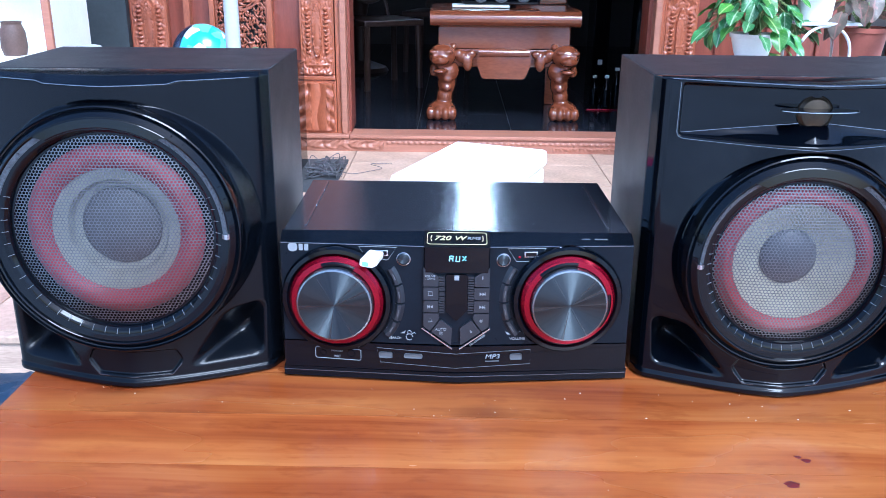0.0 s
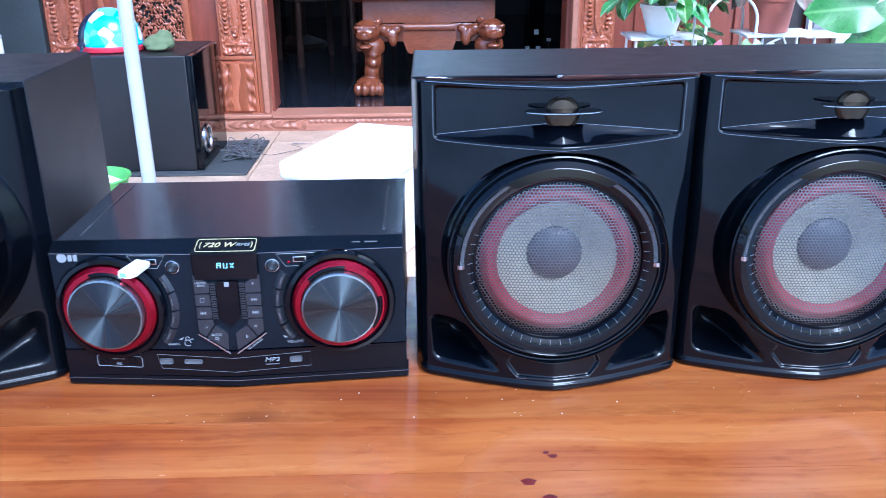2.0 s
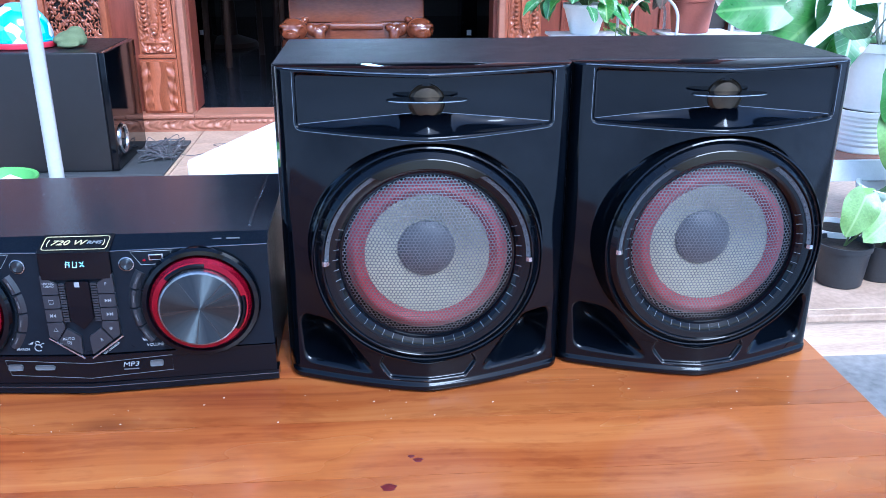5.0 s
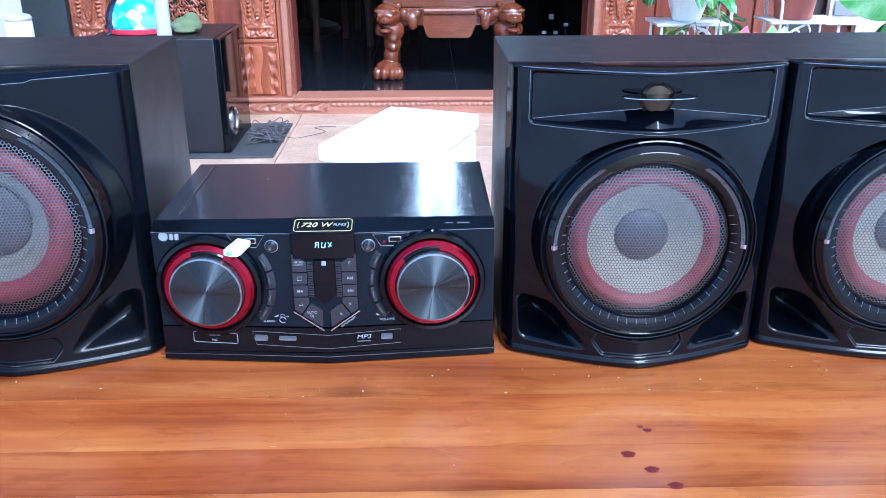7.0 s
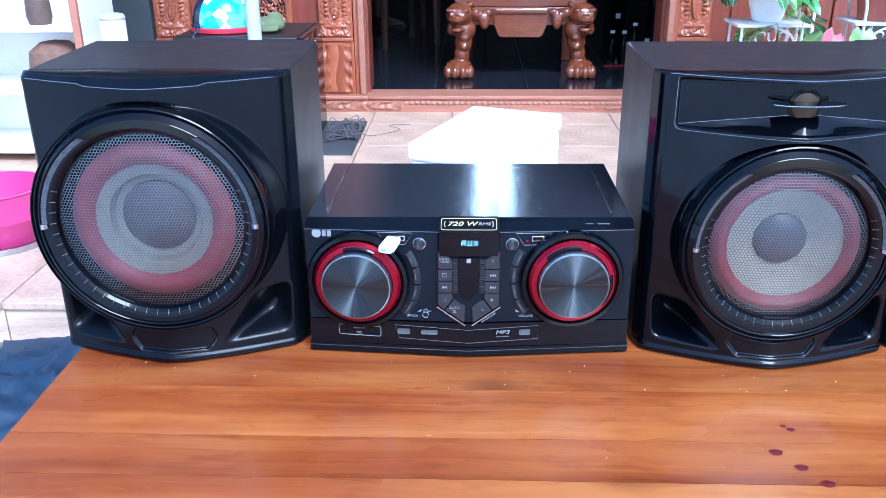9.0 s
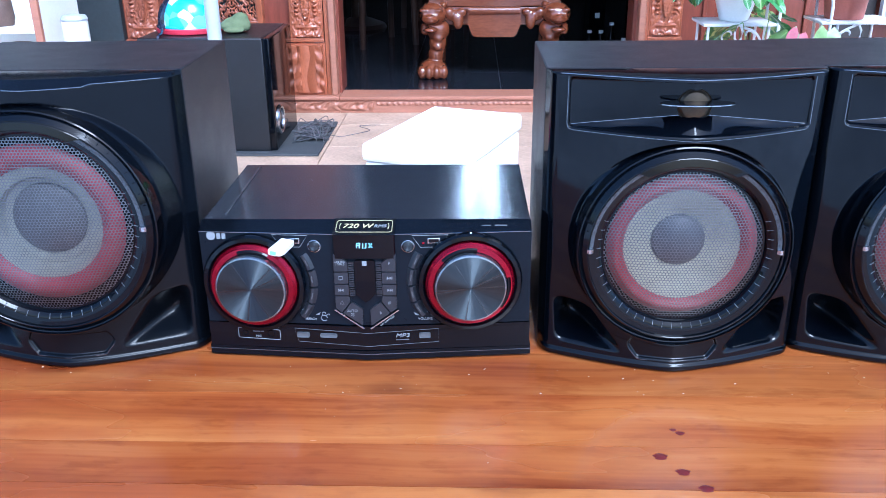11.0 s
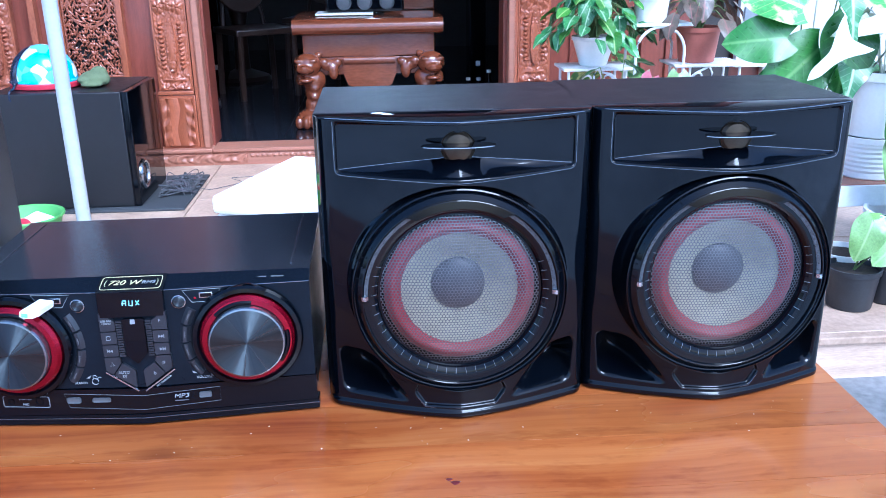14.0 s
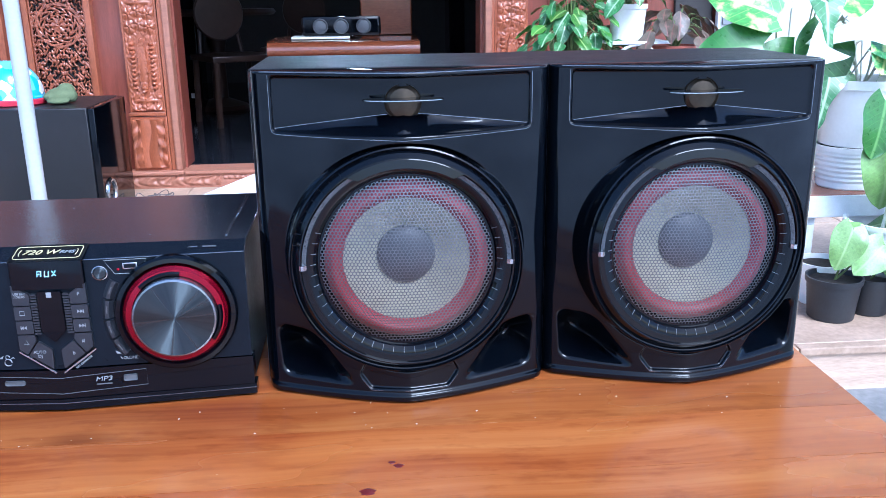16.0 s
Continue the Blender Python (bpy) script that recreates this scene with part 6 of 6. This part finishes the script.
p1 = potted("potted_plant", (1.255, SY, 0.1045), "bushy white-splashed green plant in a white pot on the stand", 0.093, 0.125, WHITE, "plants on the stand", 0.6)
grow(p1, [OVAL, OVALG, OVAL], 84, 0.130, 0.20, 0.25, 0.105, 11, hang=0.06)
p2 = potted("potted_plant", (1.50, SY, 0.2835), "green plant in a tapered white pot on the top tray", 0.080, 0.15, WHITE, "plants on the stand", 0.78)
grow(p2, [OVALG, OVAL], 16, 0.15, 0.11, 0.14, 0.11, 12)
p3 = potted("potted_plant", (1.715, SY, 0.1105), "dusty pink leaved plant in a terracotta pot on the stand", 0.096, 0.150, TERRA, "plants on the stand", 0.76)
grow(p3, [OVALD], 26, 0.15, 0.17, 0.17, 0.12, 13)
p4 = potted("potted_plant", (1.30, 3.55, FLOOR_Z), "tall mottled leaf plant in a black pot under the stand", 0.09, 0.14, BLACKPOT)
grow(p4, [LONGM], 12, 0.14, 0.17, 0.46, 0.17, 14)
p5 = potted("potted_plant", (1.46, 3.50, FLOOR_Z), "pink-leaved plant in a black pot under the stand", 0.09, 0.14, BLACKPOT)
grow(p5, [HEARTK, HEARTP], 9, 0.14, 0.13, 0.44, 0.12, 15)
for k, (dx, z) in enumerate(((-0.03, 0.46), (0.08, 0.47), (0.02, 0.42))):
    add_leaf(p5, (HEARTK, HEARTP, HEARTP)[k], (dx, -0.05, z + 0.06), (62, 20 - 20 * k, 150 + 25 * k), 0.13, (0, 0, 0.13))
p6 = potted("potted_plant", (1.42, 4.1, FLOOR_Z), "mottled green plant in a black pot behind the stand", 0.10, 0.16, BLACKPOT)
grow(p6, [HEARTM, LONGM], 12, 0.16, 0.16, 0.5, 0.16, 16)

# black carton with cables on its top, beside the stand
ct = thing("black_carton", pose(1.72, 3.22, FLOOR_Z), "black plastic wrapped carton on the porch floor", "carton")
part("carton", box(-0.20, 0.24, -0.15, 0.15, 0, 0.520, 0.02), GLOSS, ct)
for k in range(4):
    cb = thing("cable_coil", pose(1.70 + 0.05 * k, 3.16, FLOOR_Z + 0.522), "brown cable bundle lying on the carton", "cable", "cables on the carton")
    part("wire", tube(spline([(-0.10, 0.02 * k, 0.006), (-0.03, -0.03, 0.02 + 0.006 * k), (0.05, 0.02, 0.03), (0.13, -0.02 * k, 0.02), (0.18, 0.02, 0.006)], 6), 0.006, 7), (material("brown_cord", (0.14, 0.09, 0.07), 0.6) if k == 0 else CABLE), cb)

# large-leaved plants at the porch end
q1 = potted("large_leaf_plant", (1.78, 2.95, FLOOR_Z), "large glossy green and white leaved plant in a black pot", 0.13, 0.22, BLACKPOT, "large leaved plants")
for mesh, at, turn, size in (
        (HEART, (-0.205, -0.35, 0.750), (66, -8, 92), 0.19), (HEART, (-0.09, -0.33, 0.715), (66, 5, 128), 0.24), (ARROWW, (-0.055, -0.45, 0.755), (64, 8, 128), 0.175),
        (HEARTM, (-0.16, -0.33, 0.84), (58, -5, 62), 0.22), (HEART, (-0.01, -0.35, 0.795), (70, -4, 172), 0.22), (ARROWP, (-0.045, -0.40, 0.875), (60, 0, 178), 0.16),
        (HEARTM, (0.07, -0.28, 0.86), (55, 10, -50), 0.18), (ARROWW, (0.12, -0.45, 0.81), (62, -6, 98), 0.22), (HEART, (-0.13, -0.28, 0.63), (66, -10, 150), 0.25),
        (ARROWP, (0.20, -0.40, 0.76), (64, 0, 210), 0.17), (HEARTM, (0.02, -0.25, 0.95), (58, 0, 20), 0.22), (ARROWW, (-0.07, -0.24, 0.93), (52, 10, 55), 0.20),
        (HEART, (0.05, -0.15, 0.90), (50, 0, -20), 0.22), (HEART, (0.06, -0.25, 0.66), (68, 10, 190), 0.24), (ARROWP, (-0.02, -0.42, 0.66), (66, 0, 165), 0.16)):
    add_leaf(q1, mesh, at, turn, size, (0.02, 0.0, 0.2), STEM_WHITE if mesh in (ARROWW, ARROWP) else STEM)

# plant bench with white pots
bn = thing("plant_bench", pose(0, 0, 0), "low plant bench with a pale wood top and white legs", "bench")
part("bench_top", box(1.70, 2.45, 2.50, 2.86, -0.150, -0.122, 0.004), SILL, bn)
part("bench_edge", box(1.70, 2.45, 2.484, 2.499, -0.19, -0.124, 0.003), WHITE_PAINT, bn)
for x in (1.735, 2.41):
    for y in (2.53, 2.83):
        part("leg", box(x - 0.02, x + 0.02, y - 0.02, y + 0.02, FLOOR_Z, -0.150, 0.003), WHITE_PAINT, bn)
w1 = thing("white_planter", pose(1.905, 2.62, -0.1215), "ribbed white plastic planter on the bench", "planter", "white planters")
pot("a", 0.108, 0.135, WHITE, w1, 0.82, True)
w2 = potted("potted_plant", (1.915, 2.62, 0.0145), "white leaved plant in a large white pot stacked on the planter", 0.135, 0.205, WHITE, "white planters", 0.78)
grow(w2, [ARROWW, ARROWP, HEARTM], 9, 0.205, 0.16, 0.22, 0.15, 21, STEM_WHITE)
w3 = potted("potted_plant", (2.20, 2.66, -0.1215), "trailing green plant in a tall white pot on the bench", 0.13, 0.30, WHITE, "white planters", 0.8)
grow(w3, [HEARTP, ARROWP, HEART], 12, 0.30, 0.17, 0.18, 0.15, 22, STEM_WHITE)
for mesh, at, turn, size in ((HEART, (1.865, 2.40, 0.175), (72, 8, 165), 0.17), (HEARTP, (1.885, 2.38, 0.065), (74, -10, 178), 0.20), (HEART, (2.07, 2.40, 0.12), (70, 0, 175), 0.17)):
    add_leaf(w3, mesh, (at[0] - 2.20, at[1] - 2.66, at[2] + 0.1215), turn, size, (-0.05, -0.05, 0.28), STEM_WHITE)

bk = thing("white_bucket", pose(1.925, 2.40, FLOOR_Z), "white plastic bucket with wire handle holding a plant", "bucket")
part("bucket", lathe([(0, 0.0), (0.092, 0.0), (0.118, 0.235), (0.126, 0.237), (0.126, 0.25), (0.116, 0.25), (0.110, 0.22), (0.088, 0.01), (0, 0.01)], 44), WHITE, bk)
part("soil", lathe([(0, 0.20), (0.105, 0.195)], 28), SOIL, bk)
part("handle", tube(spline([(-0.12, -0.02, 0.22), (-0.07, -0.12, 0.13), (0.0, -0.15, 0.10), (0.07, -0.12, 0.13), (0.12, -0.02, 0.22)], 6), 0.003, 7), STEEL, bk)
for x in (-0.065, -0.045):
    part("bolt", lathe([(0.005, 0), (0.004, 0.003), (0, 0.004)], 12, "y", (x, -0.098, 0.12 if x < -0.05 else 0.17)), GLOSS, bk)
for k, x in enumerate((-0.055, 0.02, 0.07)):
    part("stem", tube(spline([(x, -0.05, 0.19), (x + 0.01, -0.06, 0.36), (x + 0.02 * k, -0.05, 0.52)], 5), 0.006, 7, r_end=0.004), STEM_WHITE, bk)
add_leaf(bk, HEARTP, (0.04, -0.10, 0.42), (72, 0, 170), 0.18, (0.02, -0.05, 0.3), STEM_WHITE)
add_leaf(bk, HEARTP, (0.10, -0.08, 0.50), (66, 10, 150), 0.18, (0.05, -0.05, 0.3), STEM_WHITE)

s1 = potted("potted_plant", (1.735, 2.40, FLOOR_Z), "small white pot with potting soil on the porch floor", 0.075, 0.13, WHITE, "white planters", 0.8)
s2 = potted("potted_plant", (1.70, 2.27, FLOOR_Z), "pale green syngonium in a black nursery pot on the porch floor", 0.076, 0.125, BLACKPOT, "nursery pots", 0.78)
for at, turn, size in (((0.020, -0.030, 0.275), (62, -6, 158), 0.125), ((0.115, -0.035, 0.225), (52, 8, 125), 0.125), ((0.05, 0.04, 0.22), (50, 0, 300), 0.10)):
    add_leaf(s2, HEARTP, at, turn, size, (0, 0, 0.11), STEM, 0.003)
s3 = potted("potted_plant", (1.83, 2.30, FLOOR_Z), "dark leafed seedling in a black nursery pot", 0.062, 0.11, BLACKPOT, "nursery pots", 0.8)
add_leaf(s3, HEARTP, (0.03, -0.03, 0.17), (55, 0, 200), 0.10, (0, 0, 0.1))
part("support_wire", tube(spline([(0.03, -0.085, 0.0), (0.02, -0.07, 0.12), (0.0, -0.02, 0.2)], 5), 0.003, 6), STEEL, s3)
s4 = potted("potted_plant", (2.02, 2.24, FLOOR_Z), "leafy plant in a round white pot at the porch edge", 0.10, 0.20, WHITE, "white planters", 0.7)
grow(s4, [HEARTP, HEART], 9, 0.2, 0.14, 0.12, 0.14, 24)

# louvred grey window at the porch end
lw = thing("window_2", pose(2.155, WALL_Y - 0.02, 0.0), "pale grey louvred window in the far wall", "window", kind="structure")
part("window_frame", box(-0.02, 0.16, -0.02, 0.018, 0.0, 1.2, 0.004), WHITE_PAINT, lw)
for k in range(12):
    part("slat", box(0.0, 0.14, -0.034, -0.021, 0.05 + k * 0.09, 0.12 + k * 0.09, 0.003), PRINT, lw)


# ---- crumbs and stains on the table ----
STAIN = material("dark_red_stain", (0.10, 0.008, 0.008), 0.35, 0, 0.3, 80)
CRUMB = material("pale_crumbs", (0.55, 0.48, 0.40), 0.8, 0, 0.1, 80)
for x, y, r in ((0.369, 0.799, 0.0065), (0.389, 0.770, 0.0062), (0.402, 0.846, 0.0042), (0.408, 0.741, 0.0065), (0.395, 0.853, 0.003)):
    sp = thing("red_spot", pose(x, y, 0.0), "small dark red dried spot on the table boards", "stain", "dried spots")
    bm = lathe([(r, 0.0002), (r * 0.8, 0.0007), (0, 0.0008)], 18)
    for v in bm.verts:
        v.co.x *= 1.25 + 0.3 * math.sin(v.co.y * 900)
    part("spot", bm, STAIN, sp)
crumbs = bmesh.new()
rg = random.Random(9)
for k in range(60):
    near = rg.random() < 0.72
    x, y = rg.uniform(-0.5, 0.93), rg.uniform(0.93, 1.0) if near else rg.uniform(0.6, 0.95)
    r = rg.choice((0.0003, 0.0004, 0.0005, 0.0008))
    bmesh.ops.create_icosphere(crumbs, subdivisions=1, radius=r, matrix=Matrix.Translation((x, y, r * 0.5)) @ Matrix.Diagonal((rg.uniform(0.8, 2.0), 1, 0.7, 1)))
tagged(finish(crumbs, "table_crumbs", CRUMB), "pale crumbs and dust scattered on the table boards", "crumbs", kind="stuff")
dust = bmesh.new()
for k in range(46):
    x, y = rg.choice(((rg.uniform(-0.2, 0.21), rg.uniform(1.06, 1.3)), (rg.uniform(-0.56, -0.25), rg.uniform(1.06, 1.3)), (rg.uniform(0.27, 0.93), rg.uniform(1.14, 1.28))))
    z = 0.1987 if -0.22 < x < 0.23 else 0.4003
    bmesh.ops.create_icosphere(dust, subdivisions=1, radius=rg.choice((0.00025, 0.0003, 0.0004)), matrix=Matrix.Translation((x, y, z)) @ Matrix.Diagonal((rg.uniform(0.8, 3.5), 1, 0.4, 1)))
tagged(finish(dust, "dust_specks", PRINT), "pale dust specks on the stereo and speaker tops", "dust", kind="stuff")

# ---- floor tiles, last ----
TS = 0.40
tile_mesh = bpy.data.meshes.new("tile")
b_ = box(0.002, TS - 0.002, 0.002, TS - 0.002, -0.012, 0.0, 0.0015, seg=1)
b_.to_mesh(tile_mesh)
b_.free()
tile_mesh.materials.append(TILE)
pf = thing("floor", pose(0, 0, 0), "cream stone-look porch floor tiles", "floor", kind="structure")
for i in range(-8, 11):
    for j in range(6):
        y = LEDGE_Y + 0.025 + j * TS
        if y > WALL_Y:
            continue
        o = new("tile", tile_mesh)
        o.parent = pf
        o.location = (i * TS - 0.1, y, FLOOR_Z)
for i in range(-8, 11):
    part("nosing", box(i * TS - 0.098, (i + 1) * TS - 0.102, LEDGE_Y - 0.012, LEDGE_Y + 0.024, FLOOR_Z - 0.022, FLOOR_Z + 0.001, 0.004), TILE, pf, "cream tile nosing")
    part("riser_tile", box(i * TS - 0.098, (i + 1) * TS - 0.102, LEDGE_Y, LEDGE_Y + 0.0118, GROUND_Z - 0.02, FLOOR_Z - 0.024, 0.002), RISER, pf, "tan step riser tile")
rf = thing("floor_room", pose(0, 0, 0), "polished black floor tiles of the dark room", "floor", kind="structure")
bt_mesh = bpy.data.meshes.new("tile")
b_ = box(0.0015, 0.4985, 0.0015, 0.4985, -0.011, 0.0, 0.001, seg=1)
b_.to_mesh(bt_mesh)
b_.free()
bt_mesh.materials.append(BLACKTILE)
for i in range(-6, 6):
    for j in range(9):
        o = new("tile", bt_mesh)
        o.parent = rf
        o.location = (i * 0.5 + 0.3, WALL_Y + 0.1215 + j * 0.5, ROOM_Z)
